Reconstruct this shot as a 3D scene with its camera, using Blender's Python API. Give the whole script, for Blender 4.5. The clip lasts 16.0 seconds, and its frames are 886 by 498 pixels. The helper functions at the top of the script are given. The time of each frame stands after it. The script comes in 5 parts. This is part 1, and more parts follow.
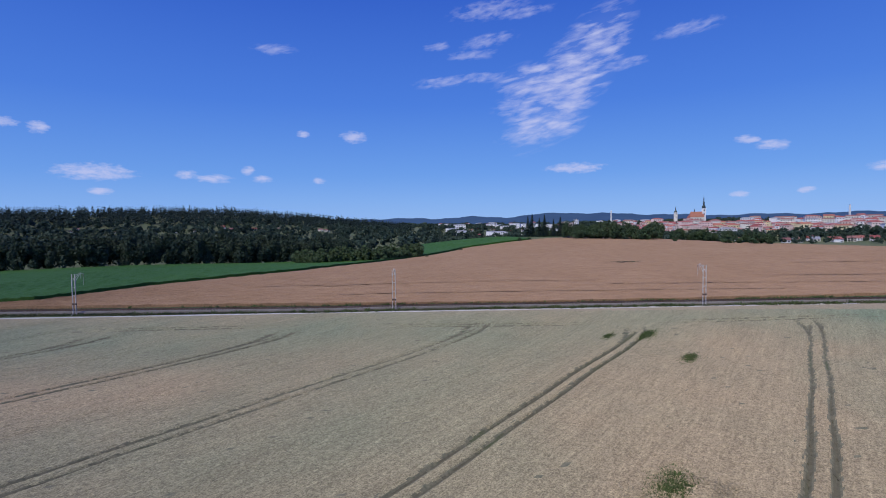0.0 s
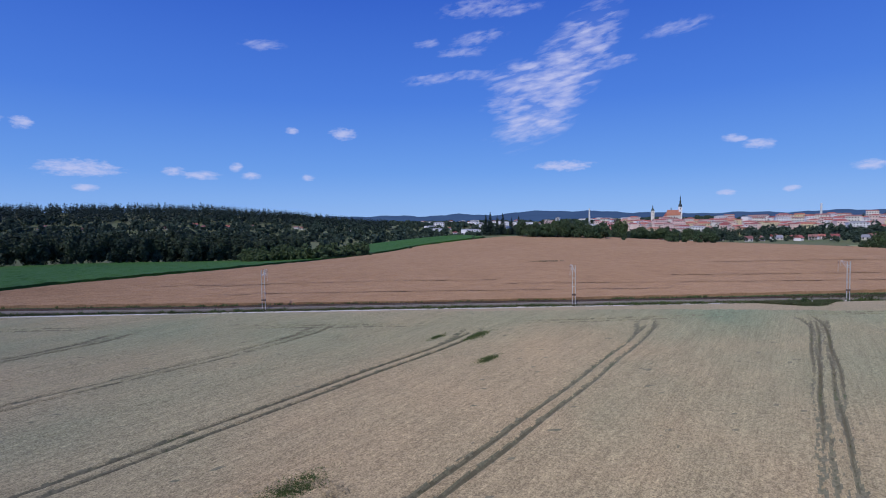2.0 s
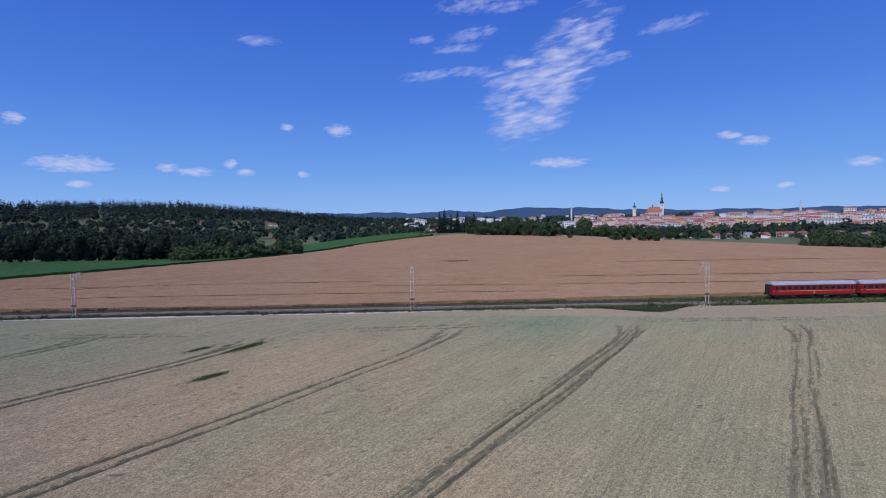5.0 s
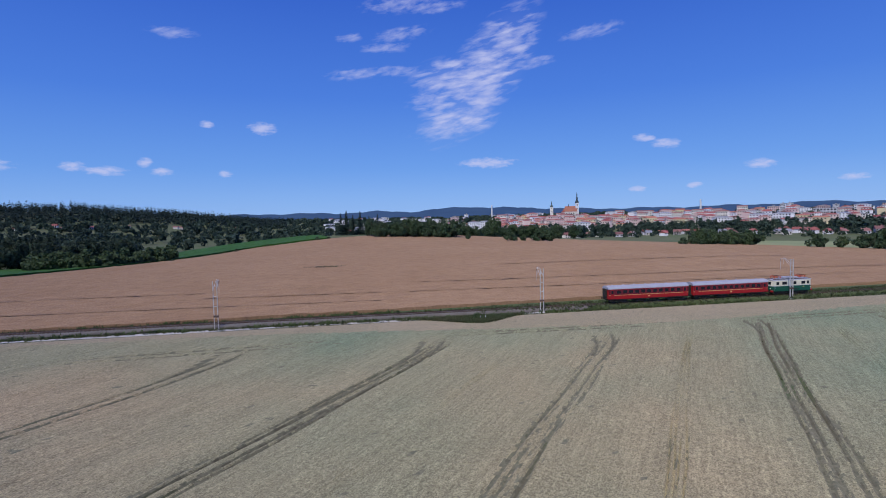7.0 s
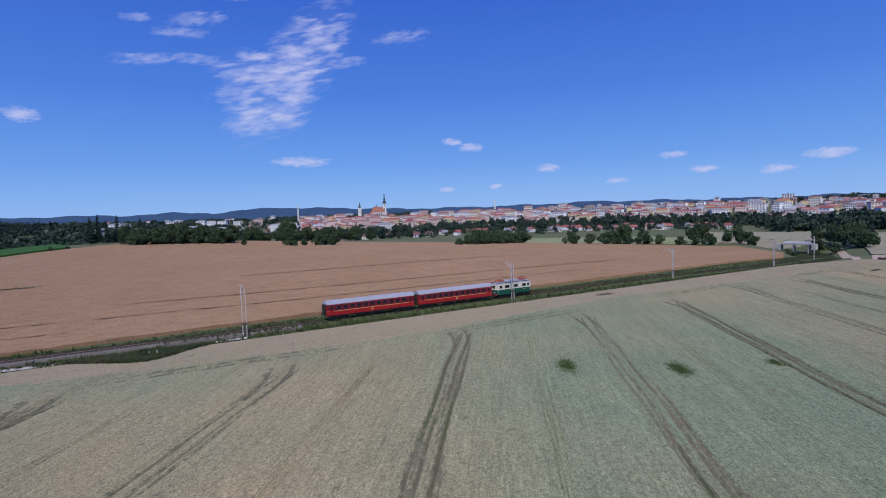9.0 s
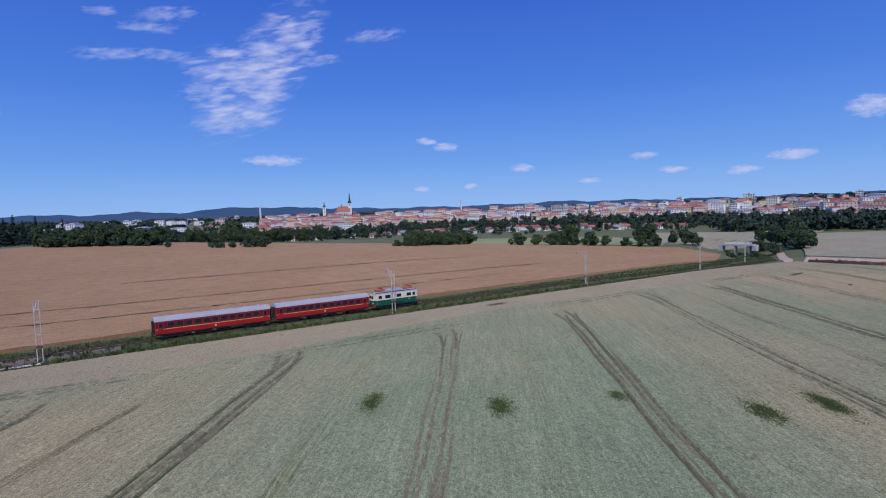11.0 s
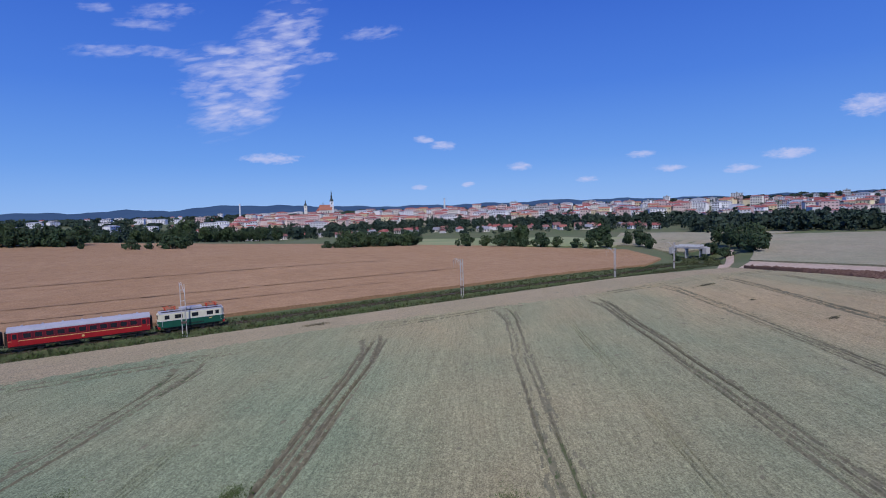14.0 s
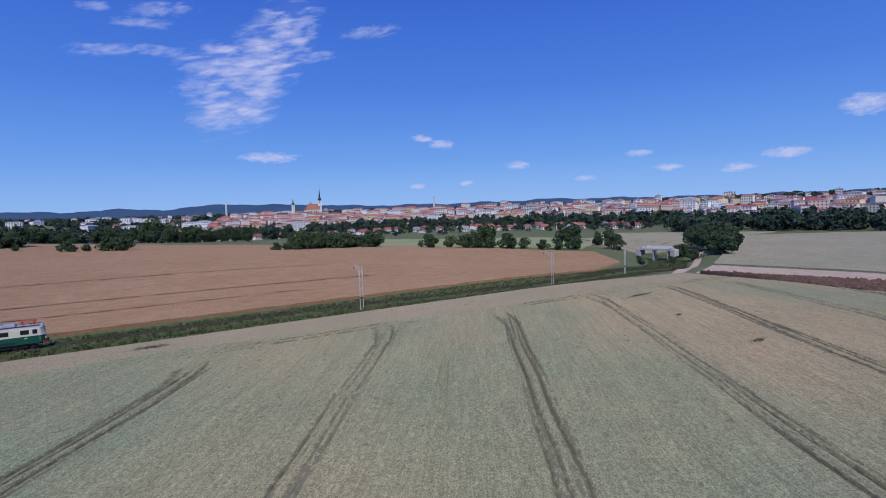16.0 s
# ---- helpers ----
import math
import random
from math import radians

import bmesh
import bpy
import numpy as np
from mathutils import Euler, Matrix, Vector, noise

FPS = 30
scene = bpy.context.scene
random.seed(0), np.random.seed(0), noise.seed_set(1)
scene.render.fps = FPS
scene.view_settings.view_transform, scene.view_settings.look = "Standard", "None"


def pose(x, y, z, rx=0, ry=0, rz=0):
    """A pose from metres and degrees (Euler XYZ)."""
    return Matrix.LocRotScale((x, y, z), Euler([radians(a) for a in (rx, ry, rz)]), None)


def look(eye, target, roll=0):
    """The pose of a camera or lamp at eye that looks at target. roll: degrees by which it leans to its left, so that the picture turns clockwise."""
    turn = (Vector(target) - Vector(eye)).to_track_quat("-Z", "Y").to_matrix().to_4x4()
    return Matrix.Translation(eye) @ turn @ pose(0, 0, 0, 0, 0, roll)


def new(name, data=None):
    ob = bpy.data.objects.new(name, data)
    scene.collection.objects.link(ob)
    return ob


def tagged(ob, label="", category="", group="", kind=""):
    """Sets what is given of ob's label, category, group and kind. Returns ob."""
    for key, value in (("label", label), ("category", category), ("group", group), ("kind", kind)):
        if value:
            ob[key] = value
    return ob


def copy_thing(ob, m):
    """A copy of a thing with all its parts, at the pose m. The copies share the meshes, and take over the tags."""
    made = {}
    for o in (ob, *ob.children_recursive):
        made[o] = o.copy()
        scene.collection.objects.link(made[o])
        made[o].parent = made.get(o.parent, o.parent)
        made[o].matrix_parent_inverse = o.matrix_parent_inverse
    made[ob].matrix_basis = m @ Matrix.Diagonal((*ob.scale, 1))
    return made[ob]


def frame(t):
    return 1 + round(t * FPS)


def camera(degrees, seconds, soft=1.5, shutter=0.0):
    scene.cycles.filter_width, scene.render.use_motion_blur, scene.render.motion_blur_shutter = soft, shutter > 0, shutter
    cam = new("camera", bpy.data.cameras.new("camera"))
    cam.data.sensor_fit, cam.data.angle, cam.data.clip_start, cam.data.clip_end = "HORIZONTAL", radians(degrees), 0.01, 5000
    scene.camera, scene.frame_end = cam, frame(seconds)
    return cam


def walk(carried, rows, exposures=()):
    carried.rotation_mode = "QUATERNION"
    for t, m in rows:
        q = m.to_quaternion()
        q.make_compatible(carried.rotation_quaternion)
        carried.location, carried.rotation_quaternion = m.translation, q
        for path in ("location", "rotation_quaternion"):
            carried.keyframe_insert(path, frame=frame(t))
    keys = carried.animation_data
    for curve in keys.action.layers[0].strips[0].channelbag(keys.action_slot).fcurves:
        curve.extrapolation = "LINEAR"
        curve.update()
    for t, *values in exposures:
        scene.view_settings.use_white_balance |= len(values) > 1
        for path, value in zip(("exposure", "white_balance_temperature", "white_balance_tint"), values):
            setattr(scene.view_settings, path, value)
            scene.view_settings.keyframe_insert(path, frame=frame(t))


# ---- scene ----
cam = camera(79.6, 16.0, soft=1.0)
PATH = [
    (0, (-4.578, -0.365, 19.558), (-4.339, 1.619, 19.472), -0.8),
    (0.5, (2.87, -1.905, 19.574), (3.111, 0.078, 19.486), -0.7),
    (1, (10.014, -3.061, 19.733), (10.272, -1.08, 19.642), -0.7),
    (1.5, (16.58, -3.865, 19.859), (16.849, -1.885, 19.766), -0.7),
    (2, (23.118, -4.436, 19.963), (23.395, -2.457, 19.867), -0.7),
    (2.5, (29.267, -4.626, 19.863), (29.549, -2.648, 19.767), -0.7),
    (3, (35.813, -4.219, 19.847), (36.101, -2.242, 19.748), -0.7),
    (3.5, (42.147, -3.651, 19.82), (42.436, -1.675, 19.721), -0.7),
    (6, (73.359, 1.149, 20.52), (73.668, 3.121, 20.406), -0.8),
    (6.5, (79.612, 2.684, 20.667), (79.992, 4.645, 20.558), -1.1),
    (7, (86.1, 4.256, 20.818), (86.646, 6.177, 20.705), -1.2),
    (7.5, (92.328, 5.462, 20.99), (93.061, 7.319, 20.873), -1.4),
    (8, (98.698, 6.436, 21.287), (99.612, 8.211, 21.164), -1.5),
    (8.5, (105.093, 6.866, 21.583), (106.138, 8.567, 21.458), -1.7),
    (9, (111.707, 6.881, 21.906), (112.861, 8.509, 21.776), -1.8),
    (11.5, (144.128, 3.212, 21.65), (145.361, 4.78, 21.515), -1.8),
    (12, (150.972, 2.06, 21.544), (152.211, 3.625, 21.408), -1.8),
    (12.5, (158.041, 0.946, 21.347), (159.278, 2.512, 21.21), -1.7),
    (13, (164.835, -0.161, 21.349), (166.07, 1.406, 21.211), -1.7),
    (13.5, (171.454, -1.009, 21.387), (172.69, 0.558, 21.247), -1.7),
    (14, (178.122, -1.653, 21.352), (179.358, -0.088, 21.211), -1.7),
    (14.5, (184.846, -2.16, 21.238), (186.083, -0.595, 21.096), -1.6),
    (15, (191.753, -2.566, 21.137), (192.992, -1.002, 20.995), -1.7),
    (15.5, (198.556, -2.907, 21.071), (199.795, -1.344, 20.928), -1.7),
    (16, (205.243, -3.33, 21.104), (206.484, -1.769, 20.959), -1.7),
]
walk(cam, [(t, look(eye, target, roll)) for t, eye, target, roll in PATH])

# ---- world, sun, exposure ----
SUN_EL, SUN_AZ = radians(47), radians(216)   # azimuth clockwise from +y
world = bpy.data.worlds.new("world")
scene.world = world
world.use_nodes = True
wn, wl = world.node_tree.nodes, world.node_tree.links
wn.clear()


def wnode(kind, **props):
    n = wn.new(kind)
    for k, v in props.items():
        setattr(n, k, v)
    return n


def wmath(op, a, b=None, clamp=False):
    n = wnode("ShaderNodeMath", operation=op, use_clamp=clamp)
    for i, v in enumerate((a, b)):
        if v is None:
            continue
        if isinstance(v, (int, float)):
            n.inputs[i].default_value = v
        else:
            wl.new(v, n.inputs[i])
    return n.outputs[0]


sky = wnode("ShaderNodeTexSky", sky_type="NISHITA", sun_disc=False, sun_elevation=SUN_EL, sun_rotation=SUN_AZ,
            altitude=450, air_density=1.0, dust_density=0.3, ozone_density=3.0)
tint = wnode("ShaderNodeHueSaturation")
tint.inputs["Hue"].default_value = 0.512
tint.inputs["Saturation"].default_value = 1.35
wl.new(sky.outputs[0], tint.inputs["Color"])
# clouds: wisps and small cumulus, laid out by azimuth and height above the horizon
coord = wnode("ShaderNodeTexCoord")
sep = wnode("ShaderNodeSeparateXYZ")
wl.new(coord.outputs["Generated"], sep.inputs[0])
az = wmath("MULTIPLY", wmath("ARCTAN2", sep.outputs[0], sep.outputs[1]), 57.29578)
el = wmath("MULTIPLY", wmath("ARCSINE", sep.outputs[2]), 57.29578)
flat = wnode("ShaderNodeCombineXYZ")
wl.new(az, flat.inputs[0])
wl.new(el, flat.inputs[1])


def wnoise(scale, sx, sy, detail=6, rough=0.6, offset=0.0, distort=0.0, shear=0.0):
    mp = wnode("ShaderNodeMapping")
    wl.new(flat.outputs[0], mp.inputs[0])
    mp.inputs["Scale"].default_value = (sx, sy, 1)
    mp.inputs["Location"].default_value = (offset, offset * 0.7, offset)
    mp.inputs["Rotation"].default_value = (0, 0, shear)
    n = wnode("ShaderNodeTexNoise")
    n.inputs["Scale"].default_value = scale
    n.inputs["Detail"].default_value = detail
    n.inputs["Roughness"].default_value = rough
    n.inputs["Distortion"].default_value = distort
    wl.new(mp.outputs[0], n.inputs["Vector"])
    return n.outputs[0]


def wspot(a, e, ra, re, power=1.0, lean=0.0):
    """1 in the middle of an ellipse of sky, 0 at its rim."""
    de = wmath("SUBTRACT", el, e)
    da = wmath("SUBTRACT", wmath("SUBTRACT", az, a), wmath("MULTIPLY", de, lean))
    d = wmath("ADD", wmath("POWER", wmath("ABSOLUTE", wmath("DIVIDE", da, ra)), 2.0), wmath("POWER", wmath("ABSOLUTE", wmath("DIVIDE", de, re)), 2.0))
    return wmath("POWER", wmath("SUBTRACT", 1.0, d, clamp=True), power)


def wmax(items):
    out = items[0]
    for i in items[1:]:
        out = wmath("MAXIMUM", out, i)
    return out


STROKES = [(12.0, 21.6, 3.4, 0.75, 1.6), (15.6, 21.2, 2.6, 0.45, 2.2), (11.9, 18.8, 2.2, 0.6, 2.0), (10.2, 17.5, 2.4, 0.4, 1.5), (7.2, 15.0, 2.6, 0.5, 2.5), (11.0, 15.3, 3.2, 0.4, 1.0), (31.6, 18.1, 2.6, 0.55, 2.0),
           (25.8, 15.7, 1.9, 0.5, 1.8), (-10.2, 17.6, 1.9, 0.4, 0.5), (14.6, 12.4, 1.9, 0.85, 0.6), (6.5, 18.4, 1.3, 0.35, 0.8), (16.8, 9.6, 3.2, 0.9, 1.2), (18.6, 10.9, 2.4, 0.6, 1.4)]
PUFFS = [(-26.2, 5.3, 3.9, 0.75), (-25.8, 3.6, 1.2, 0.35), (-16.2, 5.0, 2.0, 0.42), (-18.6, 5.3, 1.2, 0.4), (-13.0, 5.8, 0.75, 0.45), (-11.7, 5.0, 1.2, 0.35), (-6.1, 4.9, 0.8, 0.3), (-2.4, 9.4, 1.6, 0.6), (-7.6, 9.6, 0.8, 0.35),
         (20.8, 5.85, 3.4, 0.52), (36.5, 7.65, 1.1, 0.4), (38.6, 6.95, 1.5, 0.5), (-30.1, 8.9, 1.0, 0.5), (-33.0, 9.1, 1.8, 0.5), (46.7, 4.5, 1.5, 0.4), (58.8, 5.1, 1.6, 0.35), (61.4, 3.6, 1.6, 0.35), (67.5, 3.2, 1.6, 0.4),
         (71.3, 4.3, 2.2, 0.5), (76.9, 7.8, 2.2, 0.9), (36.0, 2.6, 1.0, 0.3), (41.2, 2.8, 0.8, 0.3), (53.6, 2.9, 1.2, 0.3), (36.9, 7.6, 0.9, 0.3)]
# the tall rippled column, its ripples rising a little to the east
column = wmax([wspot(20.4, 14.6, 4.7, 7.6, 0.8, 0.66), wspot(18.0, 11.0, 4.6, 3.2, 0.9, 0.4), wspot(17.0, 14.8, 5.0, 2.2, 1.2, 0.5)])
strokes = wmax([wspot(a, e, ra * 1.45, re * 1.75, 1.3, lean) for a, e, ra, re, lean in STROKES])
puff_mask = wmax([wspot(a, e, ra * 1.25, re * 1.5, 1.0) for a, e, ra, re in PUFFS])
tilted = wnode("ShaderNodeCombineXYZ")
wl.new(az, tilted.inputs[0])
wl.new(wmath("SUBTRACT", el, wmath("MULTIPLY", az, 0.17)), tilted.inputs[1])


def wripple(sx, sy, offset, detail, distort):
    mp = wnode("ShaderNodeMapping")
    wl.new(tilted.outputs[0], mp.inputs[0])
    mp.inputs["Scale"].default_value = (sx, sy, 1)
    mp.inputs["Location"].default_value = (offset, offset * 0.6, 0)
    n = wnode("ShaderNodeTexNoise")
    n.inputs["Scale"].default_value, n.inputs["Detail"].default_value = 1.0, detail
    n.inputs["Roughness"].default_value, n.inputs["Distortion"].default_value = 0.52, distort
    wl.new(mp.outputs[0], n.inputs["Vector"])
    return n.outputs[0]


ripple = wripple(0.36, 1.30, 4.0, 4, 0.25)
feather = wripple(0.9, 2.6, 9.0, 5, 0.3)
body = wmath("MULTIPLY", wmath("SUBTRACT", wmath("ADD", wmath("MULTIPLY", ripple, 1.75), wmath("MULTIPLY", column, 0.30)), 0.93, clamp=True), 2.1, clamp=True)
body = wmath("MULTIPLY", body, wmath("MULTIPLY", column, 1.7, clamp=True))
veil = wmath("MULTIPLY", wmath("MULTIPLY", column, column), 0.16)
loose = wmath("MULTIPLY", wmath("SUBTRACT", wmath("ADD", wmath("MULTIPLY", feather, 1.5), wmath("MULTIPLY", strokes, 0.55)), 0.88, clamp=True), 1.0, clamp=True)
loose = wmath("MULTIPLY", loose, wmath("MULTIPLY", strokes, 1.5, clamp=True))
wisp = wmath("MULTIPLY", wmath("ADD", wmath("MAXIMUM", body, loose), veil), 0.66, clamp=True)
puff = wmath("MULTIPLY", wmath("SUBTRACT", wmath("ADD", wmath("MULTIPLY", wnoise(1.0, 0.9, 2.4, 7, 0.66, 21.0), 1.45), wmath("MULTIPLY", puff_mask, 0.8)), 1.08, clamp=True), 1.9, clamp=True)
puff = wmath("MULTIPLY", wmath("MULTIPLY", puff, wmath("MULTIPLY", puff_mask, 2.0, clamp=True)), 0.72)
cover = wmath("MAXIMUM", wisp, puff, clamp=True)
mixc = wnode("ShaderNodeMixRGB")
mixc.inputs[2].default_value = (5.6, 5.9, 8.6, 1)
wl.new(cover, mixc.inputs[0])
# the clip's deep summer blue: pale and bright at the horizon, saturated overhead
ramp = wnode("ShaderNodeValToRGB")
wl.new(wmath("DIVIDE", el, 90.0, clamp=True), ramp.inputs[0])
for k, (p_, c_) in enumerate([(0.0, (2.4, 4.5, 8.9)), (0.06, (1.35, 3.25, 8.2)), (0.14, (0.72, 2.1, 7.4)), (0.27, (0.33, 1.12, 5.9)), (1.0, (0.18, 0.65, 3.8))]):
    stop = ramp.color_ramp.elements[k] if k in (0,) else ramp.color_ramp.elements.new(p_) if p_ < 1 else ramp.color_ramp.elements[-1]
    stop.position, stop.color = p_, (*[v / 10 for v in c_], 1)
gain = wnode("ShaderNodeMixRGB", blend_type="MULTIPLY")
gain.inputs[0].default_value = 1.0
gain.inputs[2].default_value = (10, 10, 10, 1)
wl.new(ramp.outputs[0], gain.inputs[1])
blend = wnode("ShaderNodeMixRGB")
blend.inputs[0].default_value = 0.9
wl.new(tint.outputs[0], blend.inputs[1])
wl.new(gain.outputs[0], blend.inputs[2])
wl.new(blend.outputs[0], mixc.inputs[1])
bg = wnode("ShaderNodeBackground")
bg.inputs["Strength"].default_value = 0.10
wl.new(mixc.outputs[0], bg.inputs[0])
wl.new(bg.outputs[0], wnode("ShaderNodeOutputWorld").inputs[0])

sun = new("sun", bpy.data.lights.new("sun", "SUN"))
sun.data.energy, sun.data.angle, sun.data.color = 2.6, radians(0.55), (1.0, 0.965, 0.92)
sd = Vector((math.sin(SUN_AZ) * math.cos(SUN_EL), math.cos(SUN_AZ) * math.cos(SUN_EL), math.sin(SUN_EL)))
sun.matrix_world = look(sd * 500, (0, 0, 0))
scene.view_settings.exposure = 0.0

# ---- materials ----


def material(name, colour, rough=0.8, metal=0.0, other=None, scale=3.0, amount=0.35, fine=None, fine_scale=40.0, bump=0.0, bump_scale=30.0, per_object=0.0, per_island=0.0,
             third=None, third_scale=0.02, third_cut=(0.45, 0.65), spec=0.3, translucent=0.0, stretch=(1, 1, 1), turn=0.0, streak=None, grit=None, fine_mix=0.55, speckle=None):
    """A weathered surface: two noises in the base colour, relief, and a shift for each object or leaf."""
    m = bpy.data.materials.new(name)
    m.use_nodes = True
    nt = m.node_tree
    ns, ls = nt.nodes, nt.links
    b = ns["Principled BSDF"]
    b.inputs["Roughness"].default_value, b.inputs["Metallic"].default_value = rough, metal
    b.inputs["Specular IOR Level"].default_value = spec
    b.inputs["Diffuse Roughness"].default_value = 1.0 if rough >= 0.7 else 0.3
    tc = ns.new("ShaderNodeNewGeometry") if not per_object else ns.new("ShaderNodeTexCoord")
    pos = tc.outputs["Position"] if not per_object else tc.outputs["Object"]
    mp = ns.new("ShaderNodeMapping")
    mp.inputs["Scale"].default_value = stretch
    mp.inputs["Rotation"].default_value = (0, 0, turn)
    ls.new(pos, mp.inputs[0])
    pos = mp.outputs[0]

    def tex(s, detail=4):
        n = ns.new("ShaderNodeTexNoise")
        n.inputs["Scale"].default_value, n.inputs["Detail"].default_value = s, detail
        ls.new(pos, n.inputs["Vector"])
        return n.outputs[0]

    def mix(fac, a, c):
        n = ns.new("ShaderNodeMixRGB")
        for i, v in enumerate((fac, a, c)):
            if isinstance(v, float):
                n.inputs[i].default_value = v
            elif isinstance(v, tuple):
                n.inputs[i].default_value = (*v[:3], 1)
            else:
                ls.new(v, n.inputs[i])
        return n.outputs[0]

    def cut(v, lo, hi, top=1.0):
        n = ns.new("ShaderNodeMapRange")
        n.inputs[1].default_value, n.inputs[2].default_value, n.inputs[4].default_value = lo, hi, top
        ls.new(v, n.inputs[0])
        return n.outputs[0]

    col = mix(cut(tex(scale), 0.35, 0.65, amount), tuple(colour), tuple(other or [c * 0.7 for c in colour]))
    if third:
        col = mix(cut(tex(third_scale, 5), *third_cut), col, tuple(third))
    if streak:
        sm = ns.new("ShaderNodeMapping")
        sm.inputs["Scale"].default_value = (1.0, 0.05, 1.0)
        ls.new(pos, sm.inputs[0])
        sn = ns.new("ShaderNodeTexNoise")
        sn.inputs["Scale"].default_value, sn.inputs["Detail"].default_value = 2.2, 3
        ls.new(sm.outputs[0], sn.inputs["Vector"])
        col = mix(cut(sn.outputs[0], 0.48, 0.68, 0.75), col, tuple(streak))
    if fine:
        col = mix(cut(tex(fine_scale, 2), 0.35, 0.65, fine_mix), col, tuple(fine))
    if speckle:
        for sc, span in speckle:
            mr = ns.new("ShaderNodeMapRange")
            mr.inputs[1].default_value, mr.inputs[2].default_value, mr.inputs[3].default_value, mr.inputs[4].default_value = 0.3, 0.7, 1 - span, 1 + span
            ls.new(tex(sc, 2), mr.inputs[0])
            hv = ns.new("ShaderNodeHueSaturation")
            ls.new(mr.outputs[0], hv.inputs["Value"])
            ls.new(col, hv.inputs["Color"])
            col = hv.outputs[0]
    if grit:
        col = mix(cut(tex(fine_scale * 2.1, 1), 0.52, 0.66, 0.75), col, tuple(grit))
    if per_object or per_island:
        if per_island:
            g = ns.new("ShaderNodeNewGeometry").outputs["Random Per Island"]
        else:
            g = ns.new("ShaderNodeObjectInfo").outputs["Random"]
        hs = ns.new("ShaderNodeHueSaturation")
        span = per_object or per_island
        mr = ns.new("ShaderNodeMapRange")
        mr.inputs[3].default_value, mr.inputs[4].default_value = 1 - span, 1 + span
        ls.new(g, mr.inputs[0])
        ls.new(mr.outputs[0], hs.inputs["Value"])
        mh = ns.new("ShaderNodeMapRange")
        mh.inputs[3].default_value, mh.inputs[4].default_value = 0.5 - span * 0.05, 0.5 + span * 0.05
        ls.new(g, mh.inputs[0])
        ls.new(mh.outputs[0], hs.inputs["Hue"])
        ls.new(col, hs.inputs["Color"])
        col = hs.outputs[0]
    ls.new(col, b.inputs["Base Color"])
    if bump:
        bn = ns.new("ShaderNodeBump")
        bn.inputs["Strength"].default_value = bump
        bn.inputs["Distance"].default_value = 0.6 / bump_scale
        ls.new(tex(bump_scale, 3), bn.inputs["Height"])
        ls.new(bn.outputs[0], b.inputs["Normal"])
    if translucent:
        tr = ns.new("ShaderNodeBsdfTranslucent")
        ls.new(col, tr.inputs[0])
        mx = ns.new("ShaderNodeMixShader")
        mx.inputs[0].default_value = translucent
        ls.new(b.outputs[0], mx.inputs[1])
        ls.new(tr.outputs[0], mx.inputs[2])
        ls.new(mx.outputs[0], ns["Material Output"].inputs[0])
    return m


M = {}
M["ground"] = material("meadow_soil", (0.105, 0.13, 0.05), 0.9, other=(0.15, 0.14, 0.075), scale=0.05, amount=0.8, fine=(0.075, 0.10, 0.04), fine_scale=2.0)


